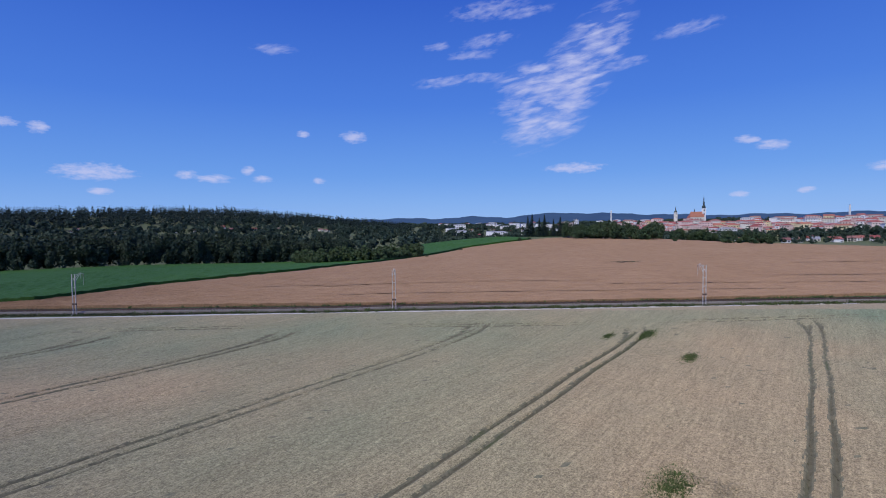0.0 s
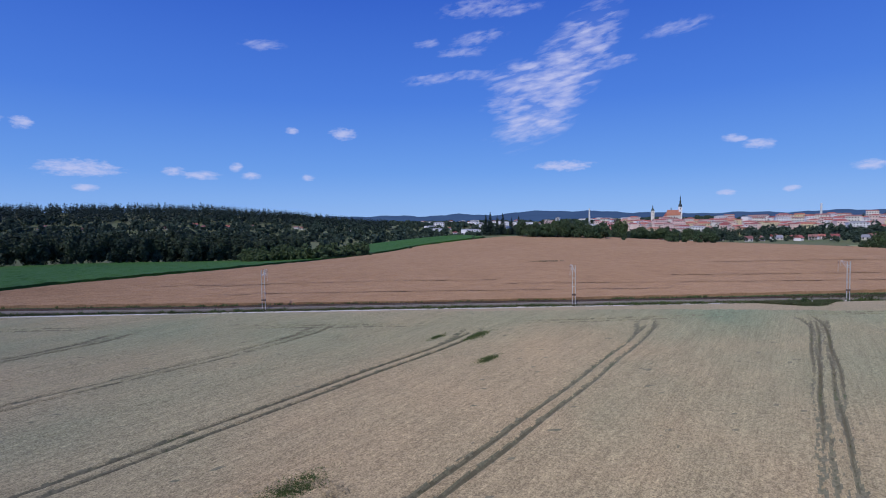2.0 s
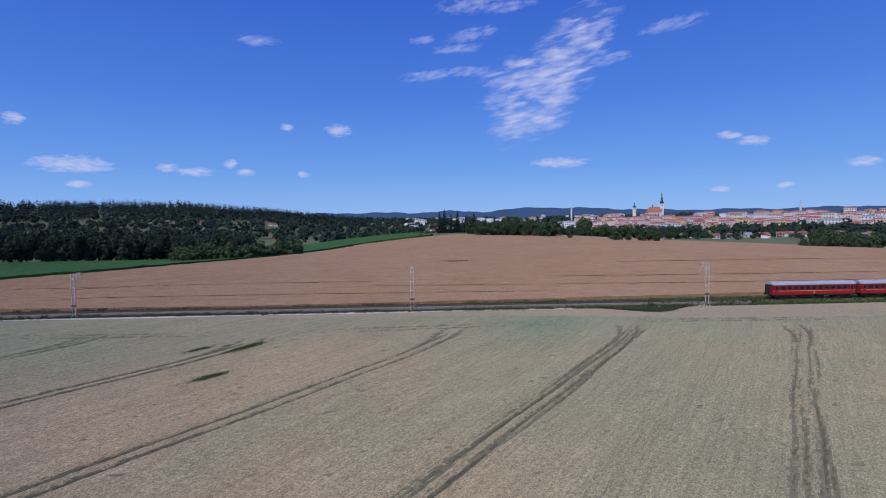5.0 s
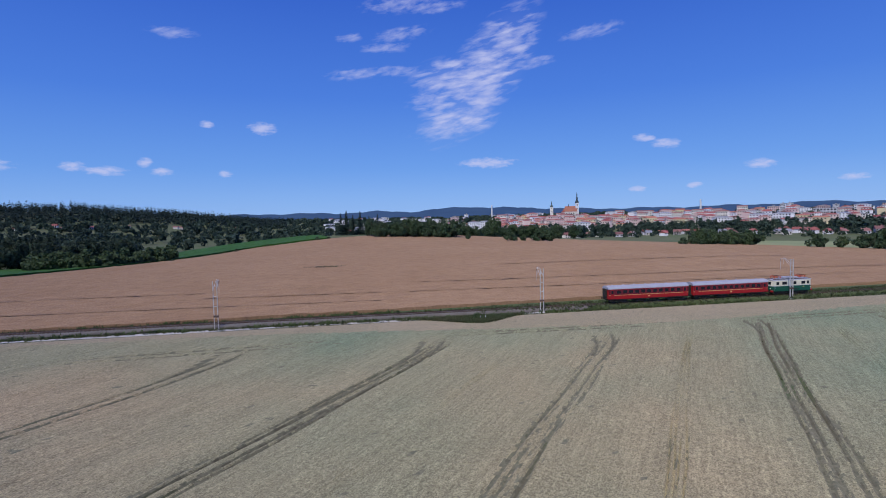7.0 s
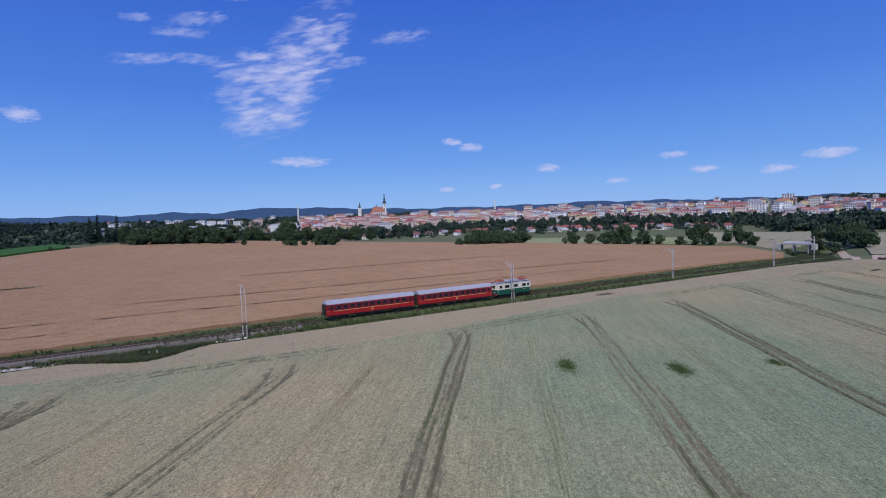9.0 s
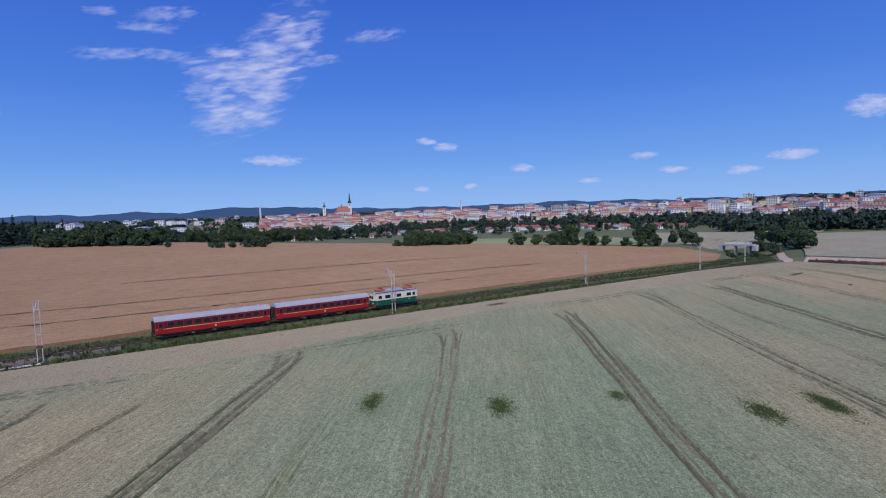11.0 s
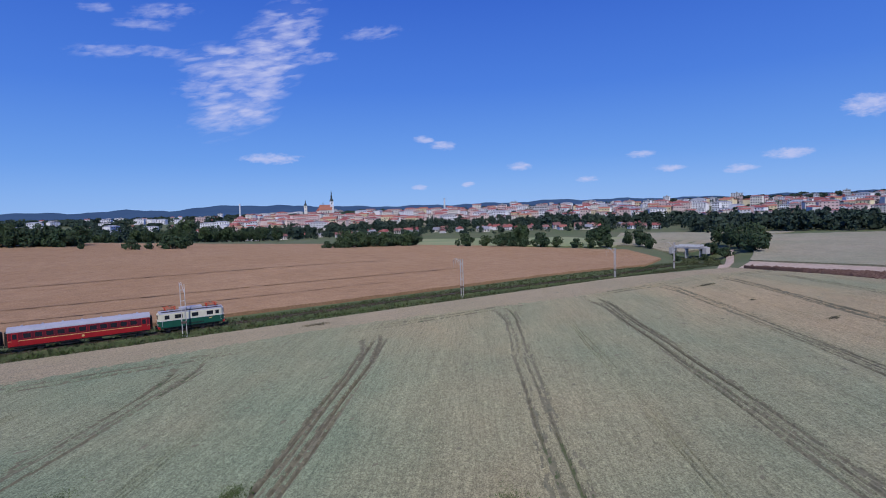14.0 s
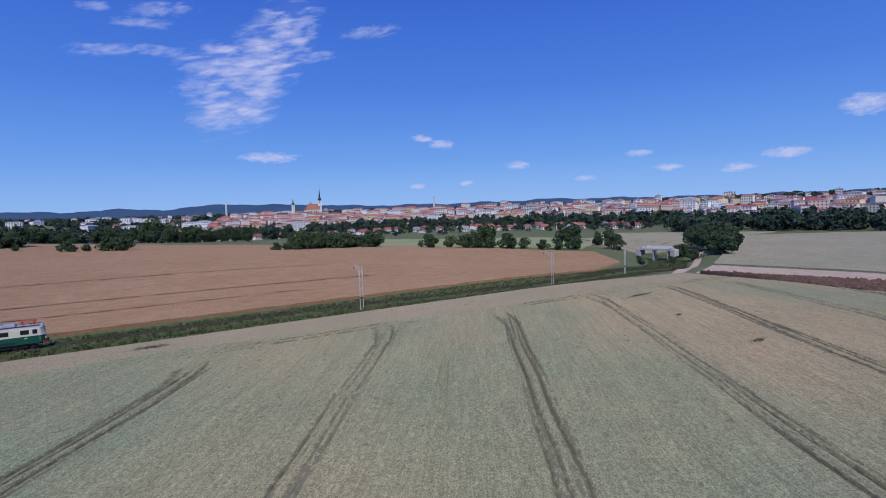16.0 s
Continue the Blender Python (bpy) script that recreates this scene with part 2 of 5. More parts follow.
def wheat_material():
    """Ripening wheat: tan in the west, greener in a broad middle belt, with drill rows and a stippled nap."""
    m = bpy.data.materials.new("ripening_wheat")
    m.use_nodes = True
    ns, ls = m.node_tree.nodes, m.node_tree.links
    b = ns["Principled BSDF"]
    b.inputs["Roughness"].default_value, b.inputs["Specular IOR Level"].default_value = 0.85, 0.15
    b.inputs["Diffuse Roughness"].default_value = 1.0
    pos = ns.new("ShaderNodeNewGeometry").outputs["Position"]
    turned = ns.new("ShaderNodeMapping")
    turned.inputs["Rotation"].default_value = (0, 0, radians(41.8))
    ls.new(pos, turned.inputs[0])

    def noise(scale, detail=4, along=1.0, across=1.0, rough=0.55):
        mp = ns.new("ShaderNodeMapping")
        mp.inputs["Scale"].default_value = (across, along, 1)
        ls.new(turned.outputs[0], mp.inputs[0])
        n = ns.new("ShaderNodeTexNoise")
        n.inputs["Scale"].default_value, n.inputs["Detail"].default_value, n.inputs["Roughness"].default_value = scale, detail, rough
        ls.new(mp.outputs[0], n.inputs["Vector"])
        return n.outputs[0]

    def span(v, lo, hi, a=0.0, c=1.0):
        n = ns.new("ShaderNodeMapRange")
        for i, k in enumerate((lo, hi, a, c)):
            n.inputs[i + 1].default_value = k
        ls.new(v, n.inputs[0])
        return n.outputs[0]

    def calc(op, a, c, clamp=False):
        n = ns.new("ShaderNodeMath")
        n.operation, n.use_clamp = op, clamp
        for i, v in enumerate((a, c)):
            if isinstance(v, float):
                n.inputs[i].default_value = v
            else:
                ls.new(v, n.inputs[i])
        return n.outputs[0]

    def mix(fac, a, c):
        n = ns.new("ShaderNodeMixRGB")
        ls.new(fac, n.inputs[0])
        for i, v in enumerate((a, c)):
            if isinstance(v, tuple):
                n.inputs[i + 1].default_value = (*v, 1)
            else:
                ls.new(v, n.inputs[i + 1])
        return n.outputs[0]

    xyz = ns.new("ShaderNodeSeparateXYZ")
    ls.new(pos, xyz.inputs[0])
    belt = calc("SUBTRACT", span(xyz.outputs[0], 55, 150, 0.12, 0.78), span(xyz.outputs[0], 215, 300, 0.0, 0.45))
    edge = span(xyz.outputs[1], 74, 98, 0.0, 0.32)
    green = calc("ADD", calc("ADD", belt, edge), span(noise(0.020, 4, 0.55), 0.3, 0.7, -0.55, 0.55), clamp=True)
    tan_ = mix(span(noise(0.035), 0.35, 0.65), (0.385, 0.294, 0.172), (0.320, 0.259, 0.153))
    leafy = mix(span(noise(0.05), 0.35, 0.65), (0.224, 0.250, 0.152), (0.190, 0.227, 0.140))
    col = mix(green, tan_, leafy)
    for sc, al, amp in ((2.3, 0.05, 0.08), (5.5, 0.04, 0.11), (0.45, 0.07, 0.05), (3.4, 0.6, 0.20), (8.5, 0.7, 0.42)):
        hv = ns.new("ShaderNodeHueSaturation")
        ls.new(span(noise(sc, 2, al), 0.3, 0.7, 1 - amp, 1 + amp), hv.inputs["Value"])
        ls.new(col, hv.inputs["Color"])
        col = hv.outputs[0]
    ls.new(col, b.inputs["Base Color"])
    bn = ns.new("ShaderNodeBump")
    bn.inputs["Strength"].default_value, bn.inputs["Distance"].default_value = 1.0, 0.14
    ls.new(noise(4.5, 3, 0.6), bn.inputs["Height"])
    ls.new(bn.outputs[0], b.inputs["Normal"])
    return m


M["wheat"] = wheat_material()
M["ripe"] = material("ripe_headland_wheat", (0.345, 0.278, 0.180), 0.85, other=(0.305, 0.259, 0.162), scale=0.06, amount=0.9, bump=1.0, bump_scale=4.5, spec=0.15, turn=radians(96), streak=(0.285, 0.235, 0.16), speckle=((3.6, 0.25), (9.5, 0.25)))
M["trodden"] = material("trodden_wheel_line", (0.108, 0.098, 0.060), 0.9, other=(0.130, 0.115, 0.072), scale=0.4, amount=0.8, fine=(0.165, 0.148, 0.098), fine_scale=4.0, third=(0.075, 0.105, 0.04), third_scale=0.06, third_cut=(0.52, 0.66))
M["worn"] = material("half_trodden_wheat", (0.170, 0.156, 0.098), 0.9, other=(0.150, 0.150, 0.092), scale=0.4, amount=0.9, fine=(0.215, 0.19, 0.125), fine_scale=4.0, speckle=((3.0, 0.25),))
M["barley"] = material("ripe_barley", (0.335, 0.205, 0.112), 0.85, other=(0.375, 0.237, 0.136), scale=0.03, amount=0.9, fine=(0.28, 0.168, 0.092), fine_scale=1.6, bump=0.6, bump_scale=3.0, spec=0.15, turn=radians(96), streak=(0.262, 0.154, 0.082), speckle=((2.2, 0.15), (0.25, 0.08)))
M["barley_dark"] = material("thin_barley", (0.316, 0.193, 0.106), 0.9, other=(0.295, 0.178, 0.096), scale=0.08, amount=0.9, speckle=((1.5, 0.2),))
M["pale"] = material("pale_wheat", (0.325, 0.280, 0.195), 0.85, other=(0.265, 0.258, 0.17), scale=0.018, amount=1.0, spec=0.15, turn=radians(60), streak=(0.27, 0.235, 0.15), speckle=((1.2, 0.2), (0.2, 0.08)))
M["maize"] = material("green_maize", (0.040, 0.115, 0.010), 0.75, other=(0.055, 0.135, 0.016), scale=0.03, amount=0.8, fine=(0.024, 0.07, 0.008), fine_scale=1.2, bump=0.6, bump_scale=2.0)
M["meadow"] = material("mown_meadow", (0.20, 0.24, 0.10), 0.85, other=(0.28, 0.28, 0.14), scale=0.03, amount=0.9)
M["verge"] = material("verge_grass", (0.088, 0.118, 0.045), 0.85, other=(0.13, 0.135, 0.06), scale=0.25, amount=0.8, fine=(0.035, 0.065, 0.015), fine_scale=3.0, bump=0.8, bump_scale=4.0)
M["blade"] = material("grass_blades", (0.085, 0.110, 0.045), 0.8, other=(0.14, 0.135, 0.065), scale=0.15, amount=0.8, per_island=0.3, translucent=0.25)
M["weed"] = material("weed_leaves", (0.088, 0.132, 0.036), 0.75, other=(0.115, 0.148, 0.055), scale=0.5, amount=0.8, per_island=0.3, translucent=0.25)
M["ballast"] = material("track_ballast", (0.19, 0.165, 0.14), 0.9, other=(0.12, 0.10, 0.075), scale=0.5, amount=0.8, fine=(0.25, 0.23, 0.20), fine_scale=9.0, bump=0.9, bump_scale=9.0)
M["gravel"] = material("pale_gravel", (0.52, 0.50, 0.46), 0.9, other=(0.40, 0.37, 0.32), scale=0.4, amount=0.8, fine=(0.58, 0.56, 0.52), fine_scale=6.0)
M["dirt"] = material("ploughed_earth", (0.20, 0.115, 0.085), 0.95, other=(0.13, 0.075, 0.055), scale=0.4, amount=0.9, fine=(0.26, 0.16, 0.12), fine_scale=3.0, bump=1.0, bump_scale=2.0)
M["lane"] = material("sandy_lane", (0.48, 0.37, 0.29), 0.9, other=(0.36, 0.27, 0.2), scale=0.5, amount=0.8)
M["sleeper"] = material("sleeper_wood", (0.09, 0.07, 0.055), 0.9, other=(0.14, 0.11, 0.09), scale=2.0, amount=0.8)
M["rail"] = material("rusty_rail", (0.13, 0.08, 0.055), 0.55, 0.6, other=(0.2, 0.16, 0.13), scale=3.0)
M["pole"] = material("grey_mast_paint", (0.62, 0.60, 0.57), 0.6, 0.1, other=(0.45, 0.38, 0.33), scale=1.2, amount=0.7)
M["band"] = material("mast_base_band", (0.15, 0.10, 0.08), 0.8, other=(0.08, 0.06, 0.05), scale=3.0)
M["insulator"] = material("brown_porcelain", (0.16, 0.07, 0.04), 0.3, other=(0.1, 0.05, 0.03), scale=5.0)
M["concrete"] = material("weathered_concrete", (0.40, 0.40, 0.41), 0.85, other=(0.30, 0.29, 0.29), scale=0.6, amount=0.8, fine=(0.55, 0.54, 0.52), fine_scale=6.0)
M["bark"] = material("bark", (0.10, 0.075, 0.05), 0.9, other=(0.06, 0.045, 0.03), scale=2.0, bump=0.8, bump_scale=8.0)
# foliage colours are shifted bluer, standing in for haze over the trees
M["leaf"] = material("broad_leaves", (0.052, 0.088, 0.040), 0.7, other=(0.074, 0.108, 0.045), scale=0.12, amount=0.9, per_island=0.35, translucent=0.12)
M["wood_leaf"] = material("shaded_wood_leaves", (0.036, 0.060, 0.037), 0.75, other=(0.060, 0.082, 0.042), scale=0.08, amount=0.9, per_island=0.35, translucent=0.1)
M["leaf_light"] = material("lighter_leaves", (0.066, 0.104, 0.040), 0.7, other=(0.085, 0.12, 0.046), scale=0.15, amount=0.9, per_island=0.3, translucent=0.12)
M["needle"] = material("spruce_needles", (0.018, 0.034, 0.026), 0.8, other=(0.028, 0.046, 0.032), scale=0.1, amount=0.9, per_island=0.3)
M["woods"] = material("far_woods", (0.036, 0.062, 0.044), 0.8, other=(0.056, 0.084, 0.050), scale=0.03, amount=0.9, per_island=0.35)
M["red"] = material("dark_red_coach_paint", (0.42, 0.018, 0.020), 0.38, other=(0.33, 0.014, 0.016), scale=0.8, amount=0.6, spec=0.4)
M["red_dark"] = material("maroon_coach_paint", (0.15, 0.014, 0.026), 0.45, other=(0.11, 0.012, 0.020), scale=0.8, amount=0.6)
M["cream_line"] = material("cream_stripe", (0.75, 0.55, 0.22), 0.5, other=(0.6, 0.42, 0.16), scale=2.0)
M["roof_grey"] = material("grey_coach_roof", (0.44, 0.43, 0.47), 0.5, other=(0.35, 0.34, 0.37), scale=0.7, amount=0.7, fine=(0.48, 0.47, 0.51), fine_scale=6.0)
M["green"] = material("dark_green_loco_paint", (0.012, 0.105, 0.062), 0.4, other=(0.010, 0.075, 0.045), scale=0.8, amount=0.6, spec=0.4)
M["cream"] = material("cream_loco_paint", (0.74, 0.70, 0.54), 0.42, other=(0.66, 0.60, 0.44), scale=0.8, amount=0.6)
M["panto"] = material("red_pantograph_paint", (0.55, 0.07, 0.03), 0.5, other=(0.4, 0.05, 0.03), scale=3.0)
M["black"] = material("black_underframe", (0.02, 0.019, 0.018), 0.75, other=(0.05, 0.04, 0.032), scale=1.5, amount=0.8)
M["steel"] = material("wheel_steel", (0.14, 0.12, 0.11), 0.45, 0.7, other=(0.08, 0.06, 0.05), scale=2.0)
M["lampglass"] = material("lamp_glass", (0.8, 0.78, 0.7), 0.15, other=(0.7, 0.68, 0.6), scale=9.0)
M["glass"] = material("dark_window_glass", (0.018, 0.021, 0.026), 0.08, other=(0.03, 0.033, 0.04), scale=1.0, spec=0.6)
M["white_sign"] = material("white_sign_paint", (0.75, 0.75, 0.74), 0.5, other=(0.6, 0.6, 0.58), scale=3.0)
WALLS = [((0.88, 0.87, 0.87), "white"), ((0.85, 0.80, 0.72), "cream"), ((0.82, 0.67, 0.60), "salmon"), ((0.82, 0.72, 0.48), "ochre"), ((0.68, 0.67, 0.68), "grey"), ((0.80, 0.62, 0.58), "rose")]
for c, n in WALLS:
    M["wall_" + n] = material(n + "_render", c, 0.85, other=tuple(v * 0.82 for v in c), scale=0.4, amount=0.7, per_object=0.12)
ROOFS = [((0.40, 0.135, 0.115), "red"), ((0.33, 0.165, 0.145), "brown"), ((0.46, 0.18, 0.125), "orange"), ((0.33, 0.33, 0.37), "slate")]
for c, n in ROOFS:
    M["roof_" + n] = material(n + "_roof_tiles", c, 0.8, other=tuple(v * 0.7 for v in c), scale=0.5, amount=0.8, fine=tuple(v * 1.2 for v in c), fine_scale=3.0, per_object=0.2)
M["copper"] = material("dark_spire_copper", (0.045, 0.06, 0.065), 0.5, 0.3, other=(0.08, 0.11, 0.10), scale=0.4)

# far ridges, a backdrop whose emission colour paints in the air's blue haze
bm_ = bpy.data.materials.new("hazy_distance_glow")
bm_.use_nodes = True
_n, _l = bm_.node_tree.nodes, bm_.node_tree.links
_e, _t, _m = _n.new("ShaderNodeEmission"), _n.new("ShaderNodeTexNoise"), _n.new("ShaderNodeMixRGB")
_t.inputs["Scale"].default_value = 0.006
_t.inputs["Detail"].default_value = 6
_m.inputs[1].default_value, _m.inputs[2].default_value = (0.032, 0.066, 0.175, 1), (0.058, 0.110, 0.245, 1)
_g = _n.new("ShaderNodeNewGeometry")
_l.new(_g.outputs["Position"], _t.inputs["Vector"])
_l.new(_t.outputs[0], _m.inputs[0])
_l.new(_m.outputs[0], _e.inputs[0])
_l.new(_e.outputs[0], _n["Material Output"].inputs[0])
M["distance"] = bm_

# ---- building helpers ----


def mesh_of(name, verts, faces, mats, index=None, smooth=False):
    me = bpy.data.meshes.new(name)
    me.from_pydata(verts if isinstance(verts, list) else verts.tolist(), [], faces if isinstance(faces, list) else faces.tolist())
    for m in mats if isinstance(mats, (list, tuple)) else [mats]:
        me.materials.append(m)
    if index is not None:
        me.polygons.foreach_set("material_index", np.asarray(index, dtype=np.int32))
    if smooth:
        me.polygons.foreach_set("use_smooth", np.ones(len(me.polygons), dtype=bool))
    me.update()
    return me


def part(name, data, parent=None, label="", m=None):
    ob = new(name, data)
    if parent:
        ob.parent = parent
    if m is not None:
        ob.matrix_basis = m
    if label:
        ob["label"] = label
    return ob


def bm_mesh(name, build, mat, smooth=False, bevel=0.0):
    b = bmesh.new()
    build(b)
    if bevel:
        bmesh.ops.bevel(b, geom=b.edges[:], offset=bevel, segments=2, affect="EDGES", profile=0.6)
    me = bpy.data.meshes.new(name)
    b.to_mesh(me)
    b.free()
    me.materials.append(mat)
    if smooth:
        me.polygons.foreach_set("use_smooth", np.ones(len(me.polygons), dtype=bool))
    return me


def box(b, x0, x1, y0, y1, z0, z1):
    bmesh.ops.create_cube(b, size=1, matrix=Matrix.Translation(((x0 + x1) / 2, (y0 + y1) / 2, (z0 + z1) / 2)) @ Matrix.Diagonal((x1 - x0, y1 - y0, z1 - z0, 1)))


def rod(b, p, q, r, n=8, r2=None):
    p, q = Vector(p), Vector(q)
    d = q - p
    bmesh.ops.create_cone(b, cap_ends=True, segments=n, radius1=r, radius2=r if r2 is None else r2, depth=d.length,
                          matrix=Matrix.Translation((p + q) / 2) @ d.to_track_quat("Z", "Y").to_matrix().to_4x4())


def smooth_step(a, b, v):
    t = np.clip((v - a) / (b - a), 0, 1)
    return t * t * (3 - 2 * t)


# ---- lie of the land ----
HUMPS = np.array([0.46, 0.52, -1.38, 1.1, -1.65, 0.87, -2.8, -2.52, 1.53, -2.1, -4.05, 1.76, 0.43, 3.51, -0.93, 4.09, 3.01, -1.6, 0.71, -3.4, -3.43, 3.5, -6.1, 0.63, 1.16, -1.33, -1.06, -2.3, -0.7, -2.83, -1.81, 1.9, -6.84, 2.43, 5.51, 0.6, 0.42, -1.59, -1.41, -1.15, -3.56, -2.47, -1.28, 4.43, 2.7, 0.03, 0.52, -1.49, -1.38, -0.39, -2.22, -3.06, -2.53, -3.64, -5.43, -3.2, -0.77, -0.52, -0.37, -0.08])
HX, HY = [a.ravel() for a in np.meshgrid(np.arange(-250, 651, 100.0), np.arange(170, 651, 95.0))]
FAR_AZ = np.array([-180, -100, -60, -32, -20, -10, -3, 5, 15, 20, 30, 45, 60, 80, 110, 180.0])
FAR_R = np.array([500, 800, 1100, 1450, 2100, 3000, 4200.0])
FAR_Z = np.array([[-4] * 16,
                  [-4, -4, 0, -2, -2, -4, -6, -8, -9, -9, -8, -4, -4, -3, -3, -4],
                  [-4, 0, 15, 16, 16, 10, 2, -2, -3, 0, 4, 8, 8, 6, 2, -4],
                  [-4, 5, 46, 53, 56, 33, 12, 6, 6, 12, 18, 22, 22, 22, 10, -4],
                  [-4, 5, 40, 44, 46, 34, 20, 16, 16, 18, 22, 26, 28, 36, 15, -4],
                  [-4, 5, 20, 25, 30, 30, 25, 25, 25, 25, 25, 25, 28, 36, 20, -4],
                  [-4, 5, 20, 25, 30, 30, 25, 25, 25, 25, 25, 25, 28, 36, 20, -4.0]])
TRACK = [(-420, 186), (-56, 132.5), (0, 126.2), (71, 118.8), (138, 111.6), (200, 105.4), (263, 101.2), (323, 98.2), (358, 98.4), (400, 107.5), (451, 131), (490, 165), (540, 225), (600, 310)]


def spline(pts, n):
    out = []
    p = [Vector((*a, 0)) for a in pts]
    p = [2 * p[0] - p[1]] + p + [2 * p[-1] - p[-2]]
    for i in range(1, len(p) - 2):
        for k in range(n):
            t = k / n
            out.append(0.5 * ((2 * p[i]) + (p[i + 1] - p[i - 1]) * t + (2 * p[i - 1] - 5 * p[i] + 4 * p[i + 1] - p[i + 2]) * t * t + (3 * p[i] - p[i - 1] - 3 * p[i + 1] + p[i + 2]) * t ** 3))
    return np.array([v[:2] for v in out])


RUN = spline(TRACK, 40)


def track_gap(x, y):
    """Distance from the track's middle."""
    x, y = np.atleast_1d(x).astype(float), np.atleast_1d(y).astype(float)
    best = np.full(x.shape, 1e9)
    near = (y > 70) & (y < 330) & (x > -450) & (x < 640)
    q = RUN[::6]
    if near.any():
        d = np.full(near.sum(), 1e9)
        for a, b in zip(q[:-1], q[1:]):
            e = b - a
            t = np.clip(((x[near] - a[0]) * e[0] + (y[near] - a[1]) * e[1]) / (e @ e), 0, 1)
            d = np.minimum(d, np.hypot(x[near] - a[0] - t * e[0], y[near] - a[1] - t * e[1]))
        best[near] = d
    return best


def level(x):
    """Height of the rails' bed along the line."""
    return 0.35 - 1.4 * smooth_step(240, 340, x) - 6.2 * smooth_step(350, 440, x)


def land(x, y, cutting=True):
    x, y = np.atleast_1d(x).astype(float), np.atleast_1d(y).astype(float)
    shp = x.shape
    x, y = x.ravel(), y.ravel()
    z = np.zeros(len(x))
    s = smooth_step(112, 170, y)
    for w, a, b in zip(HUMPS, HX, HY):
        z += w * np.exp(-((x - a) ** 2 + (y - b) ** 2) / (2 * 95.0 ** 2)) * s
    z += -3.0 * smooth_step(300, 420, x) * (1 - smooth_step(112, 170, y)) - 1.5 * smooth_step(100, 300, -x) * (1 - s)
    z -= (0.35 + 0.6 * (1 - smooth_step(60, 125, x))) * smooth_step(8, 36, 116.8 - 0.094 * x - y) * (1 - smooth_step(290, 340, x))
    dx, dy = x - 120, y
    r, a = np.hypot(dx, dy), np.degrees(np.arctan2(dx, dy))
    rings = np.array([np.interp(a, FAR_AZ, row) for row in FAR_Z])
    k = np.clip(np.searchsorted(FAR_R, r) - 1, 0, len(FAR_R) - 2)
    t = np.clip((r - FAR_R[k]) / (FAR_R[k + 1] - FAR_R[k]), 0, 1)
    far = rings[k, np.arange(len(x))] * (1 - t) + rings[k + 1, np.arange(len(x))] * t
    w = smooth_step(470, 640, np.hypot(x - 140, y - 60))
    z = z * (1 - w) + far * w
    if cutting:
        gap = track_gap(x, y)
        c = smooth_step(360, 430, x)
        bank = (1 - smooth_step(4, 5 + 14 * c + 3, gap)) * smooth_step(-400, -300, x)
        z = z * (1 - bank) + (level(x) - 0.3) * bank
    return z.reshape(shp)


def land1(x, y):
    return float(land(x, y)[0])


def axis(spans):
    out = []
    for a, b, step in spans:
        out += list(np.linspace(a, b, max(2, int(round((b - a) / step)) + 1))[:-1])
    return np.array(out + [spans[-1][1]])


def sheet(name, xs, ys, height, mat, smooth=True):
    X, Y = np.meshgrid(xs, ys)
    v = np.stack([X.ravel(), Y.ravel(), height(X, Y).ravel()], 1)
    n = len(xs)
    i = (np.arange(len(ys) - 1)[:, None] * n + np.arange(n - 1)[None]).ravel()
    return mesh_of(name, v, np.stack([i, i + 1, i + n + 1, i + n], 1), mat, smooth=smooth)


gx = axis([(-4600, -1200, 200), (-1200, -300, 30), (-300, 680, 5), (680, 1900, 30), (1900, 4800, 200)])
gy = axis([(-3000, -300, 200), (-300, 60, 20), (60, 180, 2.5), (180, 560, 8), (560, 1800, 30), (1800, 4600, 200)])
ground = tagged(new("ground", sheet("ground", gx, gy, lambda X, Y: land(X, Y) - 0.05, M["ground"])), "rolling farmland with dry grass and soil", "ground", kind="structure")


def field(name, outline, rise, mat, label, step=6.0, rough=0.0, seed=1):
    """A standing crop: a raised sheet over the land inside an outline, with cut sides."""
    rng = np.random.default_rng(seed)
    o = np.array(outline, float)
    # rows run between the outline's lower and upper chain, given as two lists of equal length
    low, high = o[0], o[1]
    n = max(2, int(np.hypot(*(high - low).T).max() / step))
    m = max(2, int(np.hypot(*np.diff(low, axis=0).T).sum() / step))
    t = np.linspace(0, len(low) - 1, m)
    lo = np.stack([np.interp(t, np.arange(len(low)), low[:, i]) for i in (0, 1)], 1)
    hi = np.stack([np.interp(t, np.arange(len(high)), high[:, i]) for i in (0, 1)], 1)
    f = np.linspace(0, 1, n)[:, None, None]
    P = lo[None] * (1 - f) + hi[None] * f
    z = land(P[..., 0], P[..., 1]) + rise + rng.normal(0, 1, P.shape[:2]) * rough
    v = np.concatenate([P.reshape(-1, 2), z.reshape(-1, 1)], 1)
    i = (np.arange(n - 1)[:, None] * m + np.arange(m - 1)[None]).ravel()
    faces = np.stack([i, i + 1, i + m + 1, i + m], 1).tolist()
    ring = list(range(m)) + [k * m + m - 1 for k in range(1, n)] + [(n - 1) * m + k for k in range(m - 2, -1, -1)] + [k * m for k in range(n - 2, 0, -1)]
    base = len(v)
    foot = v[ring].copy()
    foot[:, 2] -= rise + 0.4
    v = np.concatenate([v, foot])
    for a in range(len(ring)):
        c = (a + 1) % len(ring)
        faces.append([ring[a], base + a, base + c, ring[c]])
    return tagged(new(name, mesh_of(name, v.tolist(), faces, mat, smooth=False)), label, "crop field", kind="stuff")

